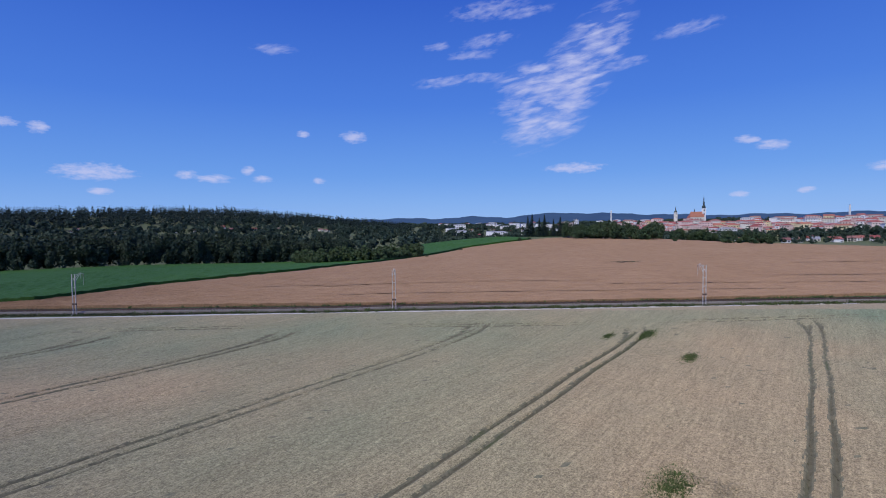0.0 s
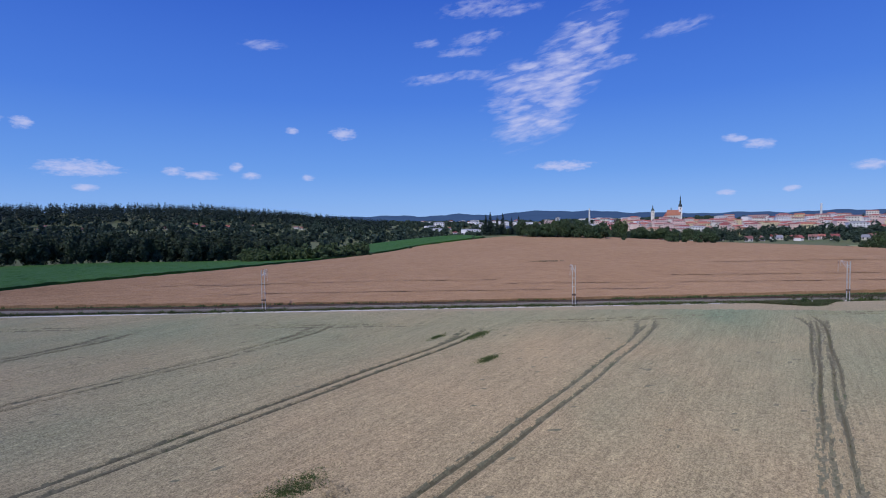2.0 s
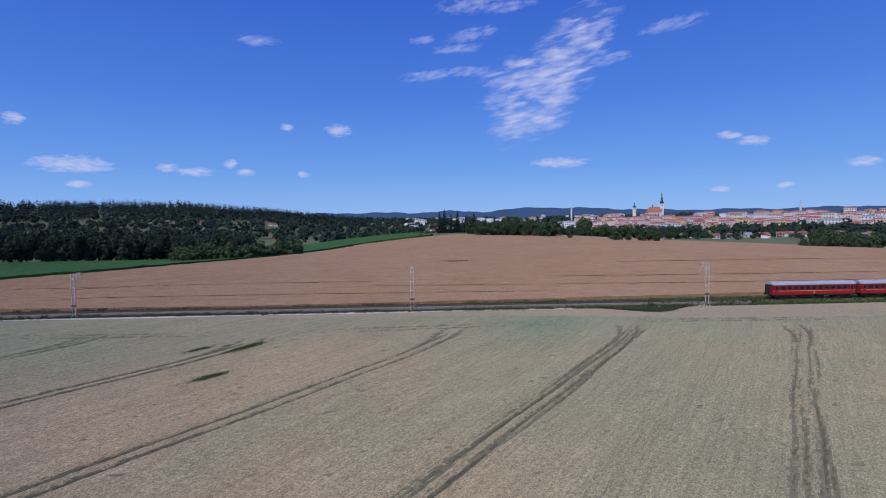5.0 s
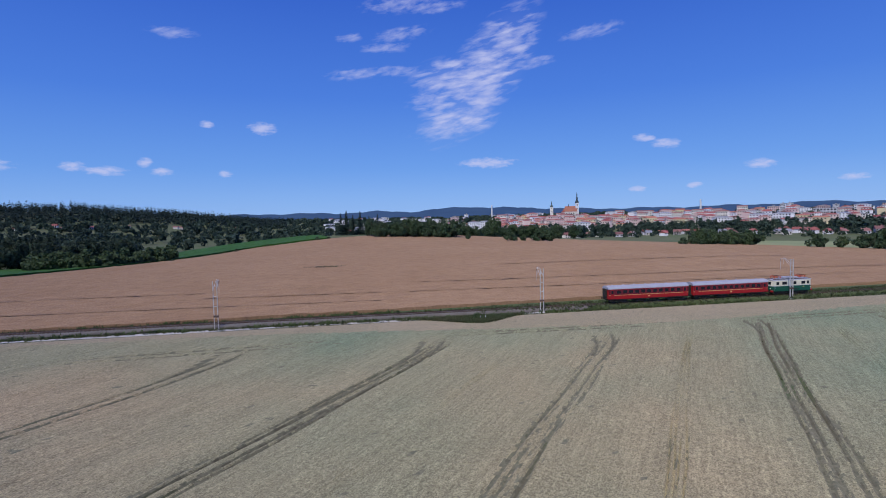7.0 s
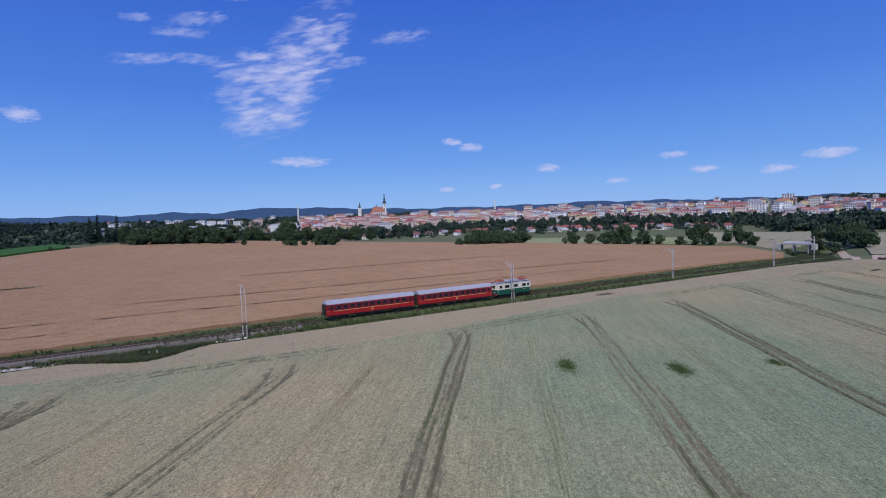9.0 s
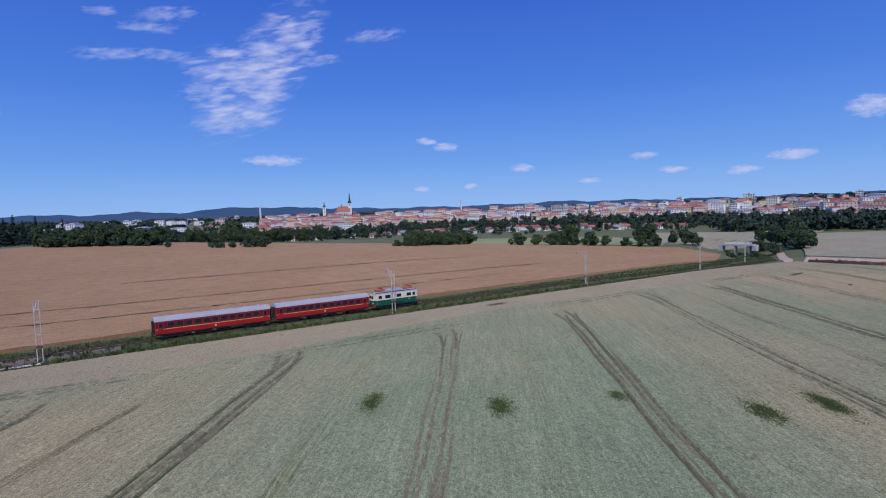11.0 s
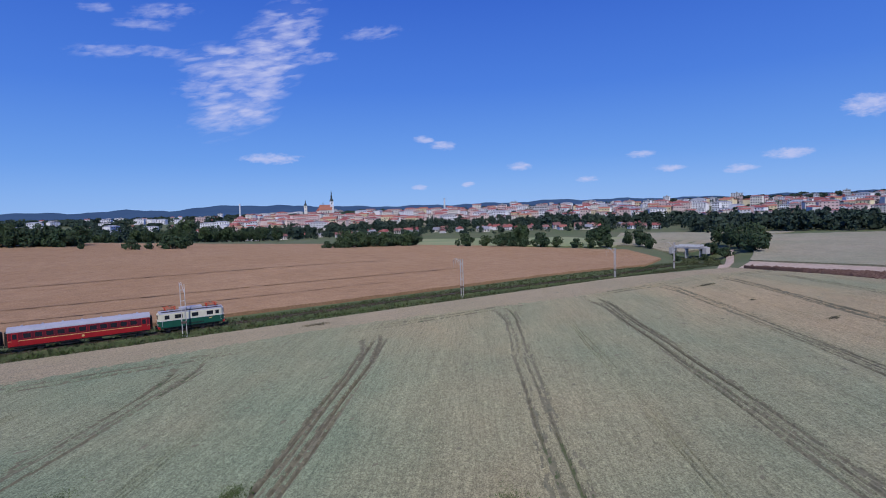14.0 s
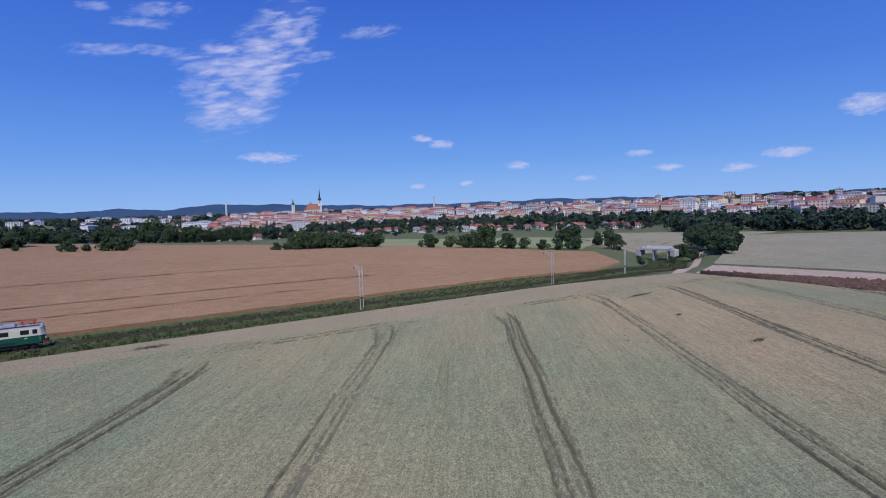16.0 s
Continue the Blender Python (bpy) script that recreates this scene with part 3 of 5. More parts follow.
# ---- fields ----
field("barley_field", [[(-122, 148), (-90, 144), (-59, 140), (0, 131.5), (36, 127), (94, 123), (150, 121), (191, 118.5), (238, 114), (315, 108), (360, 107), (398, 122)],
                       [(-122, 148.5), (-97, 157), (-80, 187), (-38, 233), (5, 303), (60, 382), (117, 405), (165, 425), (230, 420), (350, 380), (425, 260), (440, 165)]],
      0.75, M["barley"], "ripe reddish-brown barley field beyond the railway", 2.2, 0.07, 2)
field("maize_field", [[(-420, 215), (-260, 180), (-124, 150), (-99, 157.5), (-82, 189), (-40, 235), (3, 305), (57, 384), (114, 410)],
                      [(-420, 340), (-260, 335), (-177, 352), (-150, 366), (-125, 380), (-75, 402), (-35, 415), (20, 500), (100, 520)]],
      1.5, M["maize"], "deep green maize field below the wood", 3.0, 0.12, 3)
field("meadow", [[(392, 306), (430, 258), (450, 215), (456, 185)], [(480, 450), (530, 390), (570, 330), (600, 260)]], 0.6, M["meadow"], "pale green mown meadow behind the hedges", 6, 0.03, 4)
field("stubble_field", [[(470, 205), (476, 175), (490, 150)], [(640, 300), (660, 230), (670, 160)]], 0.7, M["pale"], "pale ripe wheat field on a far slope", 8, 0.03, 8)
field("far_wheat_field", [[(462, 108), (414, 92), (419, 50), (415, -60)], [(575, 168), (615, 150), (680, 95), (690, -90)]], 0.6, M["pale"], "pale ripe wheat field beyond the bare earth", 4, 0.06, 5)
field("bare_strip", [[(380, 82), (387, 55), (391, 34), (391, -40)], [(412, 91), (417, 50), (416, 20), (413, -60)]], 0.12, M["lane"], "trodden sandy strip behind the earth heap", 3, 0.04, 9)
field("bare_earth", [[(375, 72), (367, 48), (361, 28), (352, 0), (340, -40)], [(379, 80), (385, 55), (390, 34), (391, 0), (388, -40)]], 0.9, M["dirt"], "reddish-brown heap of bare ploughed earth", 0.8, 0.28, 6)
field("lane", [[(366, 81), (390, 89), (425, 102.7), (472, 122.8)], [(366, 83.5), (388, 92.5), (423.5, 106), (471, 125.5)]], 0.2, M["lane"], "sandy farm lane climbing to the bridge", 1.5, 0.02, 7)

# near wheat: columns follow the tractor lines, rows count from the crop's edge beside the railway
LEAN = 0.894
TRAMS = np.array([-178, -142, -107, -72, -37, -0.8, 33.8, 68.3, 102.9, 135.8, 167.4, 198.8, 229.2, 259.8, 288.8, 317.8, 345.8, 374, 402, 430, 458, 486.0])
CLEAN = 7            # the lines up to this one are two clean ruts, those after it are braided
FAINT = {9: 1.0, 10: 0.8, 13: 0.6, 8: 0.35, 11: 0.4}     # lightly driven pairs halfway to the next line


def wander(k, w):
    return 0.25 * np.sin(w * 0.09 + k * 1.7) + 0.12 * np.sin(w * 0.31 + k)


def edge_y(x):
    return 116.8 - 0.094 * x


def wheat_grid():
    rng = np.random.default_rng(5)
    a = []
    for c, d in zip(TRAMS[:-1], TRAMS[1:]):
        m_ = (c + d) / 2
        a += list(np.arange(c - 2.7, c + 2.71, 0.18)) + list(np.linspace(c + 2.95, m_ - 1.5, 20)) + list(np.arange(m_ - 1.28, m_ + 1.29, 0.16)) + list(np.linspace(m_ + 1.5, d - 2.95, 20))
    a = np.array(a)
    w = axis([(0, 40, 0.36), (40, 105, 0.42), (105, 150, 1.2)])
    A, W = np.meshgrid(a, w)
    X = (A + (36.8 - W) * LEAN) / (1 + 0.094 * LEAN)
    keep_right = 371 - 0.08 * W
    Y = 116.8 - 0.094 * X - W
    over = X > keep_right
    X = np.where(over, keep_right, X)
    Y = np.where(over, 116.8 - 0.094 * X - W, Y)
    # grooves of the wheel tracks, wandering a little, fading in behind the headland
    k = np.abs(A[..., None] - TRAMS).argmin(-1)
    off = A - TRAMS[k]
    wob = wander(k, W)
    start = 21 + 2.5 * np.sin(k * 2.3)
    depth = smooth_step(start - 1.5, start + 3, W) * (0.75 + 0.25 * np.sin(k * 3.1 + W * 0.05))
    clean = np.exp(-((np.abs(off + wob) - 1.22) / 0.42) ** 2)
    # braided ruts: several drives side by side, each weaving and fading on its own
    braid = np.zeros_like(A)
    for j, c_ in enumerate((-1.75, -1.2, -0.55, 0.75, 1.25, 1.85)):
        weave = 0.22 * np.sin(W * (0.07 + 0.02 * j) + k * 2.1 + j * 1.9)
        fade = np.clip(0.74 + 0.38 * np.sin(W * (0.11 + 0.013 * j) + k * 1.3 + j * 2.7), 0, 1)
        braid = np.maximum(braid, np.exp(-((off + wob + weave - c_) / 0.33) ** 2) * fade * (1.0 if j in (1, 4) else 0.72))
    groove = np.where(k <= CLEAN, clean, braid) * np.where(k < 6, 0.72, 1.0)
    # the lines spread where the tractor swings round at the headland
    swing = np.clip((start + 9 - W) / 9, 0, 1.6)
    flare = np.exp(-((np.abs(off + wob + 1.5 * swing ** 2) - 1.22 - 0.5 * swing) / 0.4) ** 2) * (W > start - 4) * (W < start + 9) * 0.6
    groove = np.maximum(groove * depth, flare * smooth_step(start - 4, start - 1, W))
    z = 0.78 - 0.5 * groove
    # shorter crop on lightly driven pairs between
    kk = np.clip(np.where(off > 0, k, k - 1), 0, len(TRAMS) - 2)
    mid = A - (TRAMS[kk] + TRAMS[kk + 1]) / 2 + wob
    light = np.zeros(len(TRAMS))
    for i_, v_ in FAINT.items():
        light[i_] = v_
    rows = sum(np.exp(-((mid - c_) / 0.13) ** 2) for c_ in (-0.75, -0.2, 0.6)) * smooth_step(24, 31, W) * (0.6 + 0.4 * np.sin(W * 0.17 + kk)) * 0.34 * light[kk]
    z -= rows
    # the headland turn, a shallow double line parallel to the edge
    head = 15.5 + 1.2 * np.sin(X * 0.045)
    head_all = np.exp(-((np.abs(W - head) - 0.95) / 0.4) ** 2) * (0.55 + 0.45 * np.sin(X * 0.11))
    z -= 0.3 * head_all
    z += rng.normal(0, 0.02, z.shape) + 0.012 * np.sin(X * 0.7 + 1.3 * np.sin(Y * 0.23)) * np.sin(Y * 0.5)
    z[0] -= 0.15
    Z = land(X, Y, cutting=False) + z
    v = np.stack([X.ravel(), Y.ravel(), Z.ravel()], 1)
    n = len(a)
    i = (np.arange(len(w) - 1)[:, None] * n + np.arange(n - 1)[None]).ravel()
    f = np.stack([i, i + n, i + n + 1, i + 1], 1)
    wear = (groove + 0.75 * rows + 0.5 * head_all + rng.normal(0, 0.18, z.shape)).ravel()[f].mean(1)
    worn, faded = wear > 0.50, wear > 0.24
    early = (W - 12.5 - 2.5 * np.sin(X * 0.05) + 13 * (1 - smooth_step(20, 125, X)) + rng.normal(0, 0.8, W.shape)).ravel()[f].mean(1) < 0
    okf = ~(over.ravel()[f].all(1))
    foot = v[:n].copy()
    foot[:, 2] -= 0.95
    foot[:, 1] += 0.12
    v = np.concatenate([v, foot])
    b = len(v) - n
    j = np.arange(n - 1)
    side = np.stack([j, j + 1, b + j + 1, b + j], 1)
    return mesh_of("wheat_field", v, np.concatenate([f[okf], side]), [M["wheat"], M["trodden"], M["ripe"], M["worn"]], np.concatenate([np.where(worn, 1, np.where(faded, 3, np.where(early, 2, 0)))[okf], np.full(len(side), 2)]), smooth=False)


tagged(new("wheat_field", wheat_grid()), "greyish-beige ripening wheat with dark tractor wheel lines", "crop field", kind="stuff")

# ---- tufts ----


def tufts(name, pts, size, mat, label, category="grass", seed=1, blades=5, kind="stuff", flatness=0.5):
    """Upright bent blades in bunches at the given places, one mesh."""
    rng = np.random.default_rng(seed)
    pts = np.asarray(pts, float)
    n = len(pts) * blades
    base = np.repeat(pts, blades, 0)
    base[:, :2] += rng.normal(0, size * 0.45, (n, 2))
    ang = rng.uniform(0, 2 * np.pi, n)
    h = size * rng.uniform(0.6, 1.3, n)
    wd = size * rng.uniform(0.10, 0.26, n)
    side = np.stack([np.cos(ang), np.sin(ang), np.zeros(n)], 1)
    tip = np.stack([rng.normal(0, flatness, n) * h, rng.normal(0, flatness, n) * h, h], 1)
    a, b = base - side * wd[:, None], base + side * wd[:, None]
    c, d = base + tip * 0.6 + side * wd[:, None] * 0.8, base + tip * 0.6 - side * wd[:, None] * 0.8
    e = base + tip
    v = np.stack([a, b, c, d, e], 1).reshape(-1, 3)
    k = np.arange(n) * 5
    faces = np.stack([k, k + 1, k + 2, k + 3], 1).tolist() + np.stack([k + 3, k + 2, k + 4], 1).tolist()
    return tagged(new(name, mesh_of(name, v, faces, mat)), label, category, kind=kind)


spots = []
rng = np.random.default_rng(41)
for k in range(3, 20):
    for w_ in np.arange(20, 112, 0.55):
        for sgn in (-1, 1):
            if rng.random() < 0.42:
                a_ = TRAMS[k] - wander(k, w_) + sgn * (1.22 + rng.normal(0, 0.26 if k <= CLEAN else 0.5))
                x_ = (a_ + (36.8 - w_) * LEAN) / (1 + 0.094 * LEAN)
                if -90 < x_ < 365:
                    spots.append((x_, edge_y(x_) - w_))
spots = np.array(spots)
zz = land(spots[:, 0], spots[:, 1], cutting=False)
half = rng.random(len(spots)) < 0.22
tufts("wheel_line_stubble", np.stack([spots[~half, 0], spots[~half, 1], zz[~half] + 0.25], 1), 0.34, M["trodden"], "bent dark stalks along the wheel lines", "crop", seed=13, blades=5, flatness=0.7)
tufts("wheel_line_grass", np.stack([spots[half, 0], spots[half, 1], zz[half] + 0.25], 1), 0.36, M["blade"], "green grass growing in the wheel lines", "grass", seed=14, blades=5, flatness=0.6)


def strip(name, x0, x1, step, inner, outer, rise, mat, label, category, kind="structure", z_of=None):
    """A ribbon along the railway between two offsets from its middle (minus: near side)."""
    q = RUN[(RUN[:, 0] >= x0) & (RUN[:, 0] <= x1)]
    d = np.gradient(q, axis=0)
    d /= np.hypot(d[:, 0], d[:, 1])[:, None]
    nrm = np.stack([-d[:, 1], d[:, 0]], 1)
    offs = np.linspace(inner, outer, step)
    P = q[None] + nrm[None] * offs[:, None, None]
    z = z_of(P, offs) if z_of else land(P[..., 0], P[..., 1]) + rise
    v = np.concatenate([P.reshape(-1, 2), z.reshape(-1, 1)], 1)
    n = len(q)
    i = (np.arange(step - 1)[:, None] * n + np.arange(n - 1)[None]).ravel()
    return tagged(new(name, mesh_of(name, v, np.stack([i, i + 1, i + n + 1, i + n], 1), mat, smooth=True)), label, category, kind=kind)


# ---- thin lines left by the drill in the barley ----
for off_, x0_, x1_, w2_ in [(19, -20, 110, 0.9), (31, 60, 262, 1.0), (47, 118, 300, 1.1), (86, 150, 300, 1.4), (39, -48, 60, 1.0)]:
    strip("drill_line", x0_, x1_, 2, off_, off_ + w2_, 0.88, M["barley_dark"], "darker thin line across the barley", "crop line", kind="stuff")

# ---- railway ----
strip("verge", -400, 590, 11, -9.5, 10.0, 0.03, M["verge"], "green grassy railway verge", "verge")


def bed(P, offs):
    x = P[..., 0]
    return level(x) + np.where(np.abs(offs)[:, None] < 1.9, 0.34, np.where(np.abs(offs)[:, None] < 2.4, 0.2, -0.4))


strip("ballast_bed", -400, 150, 12, -2.5, 2.5, 0, M["ballast"], "brown-grey stone ballast under the track", "ballast", z_of=bed)
strip("overgrown_bed", 149.5, 590, 12, -2.5, 2.5, 0, M["verge"], "grass-grown ballast under the track", "ballast", z_of=bed)


def along(s):
    """Place and heading of the railway at a distance along it from x = 0."""
    seg = np.hypot(*np.diff(RUN, axis=0).T)
    cum = np.concatenate([[0], np.cumsum(seg)])
    zero = np.interp(0, RUN[:, 0], cum)
    x, y = np.interp(s + zero, cum, RUN[:, 0]), np.interp(s + zero, cum, RUN[:, 1])
    x2, y2 = np.interp(s + zero + 0.5, cum, RUN[:, 0]), np.interp(s + zero + 0.5, cum, RUN[:, 1])
    return x, y, math.degrees(math.atan2(y2 - y, x2 - x))


railway = tagged(new("railway_track"), "single railway track with rusty rails on sleepers", "railway track", kind="structure")
for off in (-0.76, 0.76):
    q = RUN[(RUN[:, 0] > -400) & (RUN[:, 0] < 590)]
    d = np.gradient(q, axis=0)
    d /= np.hypot(d[:, 0], d[:, 1])[:, None]
    mid = q + np.stack([-d[:, 1], d[:, 0]], 1) * off
    z = level(mid[:, 0]) + 0.40
    prof = [(-0.07, 0.0), (-0.02, 0.03), (-0.037, 0.15), (0.037, 0.15), (0.02, 0.03), (0.07, 0.0)]
    v, f = [], []
    for p_, d_, zz in zip(mid, d, z):
        for a, b in prof:
            v.append((p_[0] - d_[1] * a, p_[1] + d_[0] * a, zz + b))
    for i in range(len(mid) - 1):
        for k in range(5):
            f.append([i * 6 + k, i * 6 + k + 1, i * 6 + 7 + k, i * 6 + 6 + k])
    part("rail", mesh_of("rail", v, f, M["rail"]), railway)
SLEEPER = bm_mesh("sleeper", lambda b: box(b, -0.12, 0.12, -1.25, 1.25, 0, 0.14), M["sleeper"])
for i in range(300):
    s = -40 + i * 0.72
    x, y, h = along(s)
    part("sleeper", SLEEPER, railway, m=pose(x, y, level(x) + 0.27, 0, 0, h))
rest = bmesh.new()
for i in range(760):
    s = -400 + i * 0.72 if i < 500 else 176 + (i - 500) * 0.72
    x, y, h = along(s)
    bmesh.ops.create_cube(rest, size=1, matrix=pose(x, y, float(level(x)) + 0.34, 0, 0, h) @ Matrix.Diagonal((0.24, 2.5, 0.14, 1)))
me = bpy.data.meshes.new("sleeper_run")
rest.to_mesh(me)
rest.free()
me.materials.append(M["sleeper"])
part("sleeper_run", me, railway)["kind"] = "stuff"

q = np.array([(x, edge_y(x) + 3.9) for x in np.linspace(-260, 138, 190)])
v, f = [], []
for x, y in q:
    wdt = (0.75 + 0.2 * math.sin(x * 0.13)) if x < 140 else 0.38
    v += [(x, y - wdt, 0.16), (x, y + wdt, 0.18)]
for i in range(len(q) - 1):
    f.append([2 * i, 2 * i + 2, 2 * i + 3, 2 * i + 1])
v = [(a, b, land1(a, b) + c) for a, b, c in v]
tagged(new("gravel_path", mesh_of("gravel_path", v, f, M["gravel"])), "pale gravel path between wheat and railway", "path", kind="structure")

rng = np.random.default_rng(12)
n = 17000
s = rng.uniform(-120, 470, n)
pts = []
for t in s:
    x, y, h = along(t)
    right = x > 125
    o = rng.choice([-1, 1], p=[0.55, 0.45]) * rng.uniform(0.1 if right else 2.5, 8.5 if right else 5.0)
    if o < 0 and not right:
        o = max(o, -5.5)
    px, py = x - math.sin(radians(h)) * o, y + math.cos(radians(h)) * o
    if py < edge_y(px) + 0.6 and px < 360:
        continue
    pts.append((px, py, max(land1(px, py), float(level(px)) + 0.28 if abs(o) < 2.5 else -99)))
tufts("verge_tufts", pts, 0.40, M["blade"], "long green and yellowing grass beside the railway", seed=3)
pts = []
for cx, n_, spread in [(-30, 60, 18), (-3, 40, 6), (40, 50, 8), (62, 50, 5), (88, 60, 6), (108, 70, 9), (150, 90, 12), (185, 80, 16), (230, 60, 16), (20, 40, 4), (300, 60, 30)]:
    for t in rng.normal(cx, spread, n_):
        x, y, h = along(t)
        o = rng.choice([-3.6, 5.0], p=[0.5, 0.5]) + rng.normal(0, 0.6)
        px, py = x - math.sin(radians(h)) * o, y + math.cos(radians(h)) * o
        pts.append((px, py, land1(px, py)))
tufts("verge_scrub", pts, 0.7, M["weed"], "dark green nettles and low scrub along the track", "scrub", seed=9, blades=9)

# ---- catenary masts ----


def mast():
    top = new("catenary_mast")
    for dx in (-0.36, 0.36):
        def post(b, dx=dx):
            box(b, dx - 0.055, dx + 0.055, -0.11, -0.075, 0, 9.6)
            box(b, dx - 0.055, dx + 0.055, 0.075, 0.11, 0, 9.6)
            box(b, dx - 0.02, dx + 0.02, -0.075, 0.075, 0, 9.6)
        part("post", bm_mesh("post", post, M["pole"]), top)
    for z in (4.6, 6.6, 8.6):
        part("cross_tie", bm_mesh("cross_tie", lambda b: box(b, -0.30, 0.30, -0.05, 0.05, z - 0.05, z + 0.05), M["pole"]), top)
    part("base_band", bm_mesh("base_band", lambda b: box(b, -0.46, 0.46, -0.16, 0.16, 2.45, 2.85), M["band"], bevel=0.02), top, "dark painted band")
    part("footing", bm_mesh("footing", lambda b: box(b, -0.6, 0.6, -0.4, 0.4, -0.8, 0.22), M["concrete"], bevel=0.04), top, "concrete footing")

    def arm(b):
        for dx in (-0.36, 0.36):
            rod(b, (dx, 0.05, 7.9), (dx * 0.4, 2.3, 9.75), 0.05)
        rod(b, (0, 0.1, 9.45), (0, 3.3, 9.5), 0.03)
    part("bracket_arm", bm_mesh("bracket_arm", arm, M["pole"]), top)
    for dy in (2.5, 3.3):
        part("hanger", bm_mesh("hanger", lambda b: rod(b, (0, dy, 9.48), (0, dy, 8.2 if dy < 3 else 6.8), 0.035), M["pole"]), top)

    def ins(b):
        for k in range(4):
            rod(b, (0, 3.3, 9.2 - k * 0.12), (0, 3.3, 9.26 - k * 0.12), 0.12)
    part("insulator", bm_mesh("insulator", ins, M["insulator"]), top, "brown ribbed porcelain insulator")
    return top


MASTS = [(-75, 131.8), (-1.3, 123.2), (71.3, 116.0), (138, 108.9), (200.1, 102.6), (263.1, 98.7), (323.4, 95.4), (360, 95.6), (-150, 142)]
first = tagged(mast(), "pale grey twin-post steel catenary mast beside the track", "catenary mast", group="masts along the railway")
for i, (x, y) in enumerate(MASTS):
    k = int(np.argmin(np.hypot(RUN[:, 0] - x, RUN[:, 1] - y)))
    d = RUN[k + 1] - RUN[k - 1]
    m = pose(x, y, land1(x, y) - 0.05, 0, 0, math.degrees(math.atan2(d[1], d[0])))
    if i == 0:
        first.matrix_basis = m
    else:
        copy_thing(first, m)

# ---- train ----
TAIL = 155.0


def wheelset(parent, x, r=0.48):
    ax = part("wheelset", bm_mesh("wheelset", lambda b: rod(b, (0, -0.9, 0), (0, 0.9, 0), 0.09, 10), M["steel"]), parent, m=pose(x, 0, r))
    for s in (-1, 1):
        def w(b, s=s):
            rod(b, (0, s * 0.72, 0), (0, s * 0.86, 0), r, 24)
            rod(b, (0, s * 0.69, 0), (0, s * 0.73, 0), r + 0.03, 24)
            rod(b, (0, s * 0.86, 0), (0, s * 0.93, 0), 0.16, 12)
        part("wheel", bm_mesh("wheel", w, M["steel"]), ax)


def bogie(parent, x, base=2.6):
    def fr(b):
        for s in (-1, 1):
            box(b, x - base / 2 - 0.7, x + base / 2 + 0.7, s * 1.0 - 0.08, s * 1.0 + 0.08, 0.42, 0.72)
            for k in (-1, 1):
                box(b, x + k * base / 2 - 0.2, x + k * base / 2 + 0.2, s * 1.02 - 0.14, s * 1.02 + 0.14, 0.28, 0.66)
            box(b, x - 0.45, x + 0.45, s * 1.0 - 0.12, s * 1.0 + 0.12, 0.3, 0.8)
        box(b, x - 0.35, x + 0.35, -1.0, 1.0, 0.45, 0.8)
    part("bogie_frame", bm_mesh("bogie_frame", fr, M["black"], bevel=0.02), parent, "black bogie frame")
    for k in (-1, 1):
        wheelset(parent, x + k * base / 2)


def shell(profile, x0, x1, ends=True):
    def build(b):
        rings = []
        for x in (x0, x1):
            rings.append([b.verts.new((x, y, z)) for y, z in profile])
        n = len(profile)
        for i in range(n):
            b.faces.new([rings[0][i], rings[1][i], rings[1][(i + 1) % n], rings[0][(i + 1) % n]])
        if ends:
            b.faces.new(rings[0][::-1])
            b.faces.new(rings[1])
        bmesh.ops.recalc_face_normals(b, faces=b.faces[:])
    return build


def pane(parent, name, x0, x1, z0, z1, y, s, frame_mat, depth=0.03):
    """A window: a raised frame round a pane of dark glass, on the side s."""
    win = part(name, bm_mesh(name, lambda b: [box(b, x0 - 0.05, x1 + 0.05, *sorted((s * y, s * (y + depth))), z0 - 0.05, z0), box(b, x0 - 0.05, x1 + 0.05, *sorted((s * y, s * (y + depth))), z1, z1 + 0.05),
                                              box(b, x0 - 0.05, x0, *sorted((s * y, s * (y + depth))), z0, z1), box(b, x1, x1 + 0.05, *sorted((s * y, s * (y + depth))), z0, z1)], frame_mat), parent)
    part("pane", bm_mesh("pane", lambda b: box(b, x0, x1, *sorted((s * (y - 0.01), s * (y + 0.012))), z0, z1), M["glass"]), win)
    return win


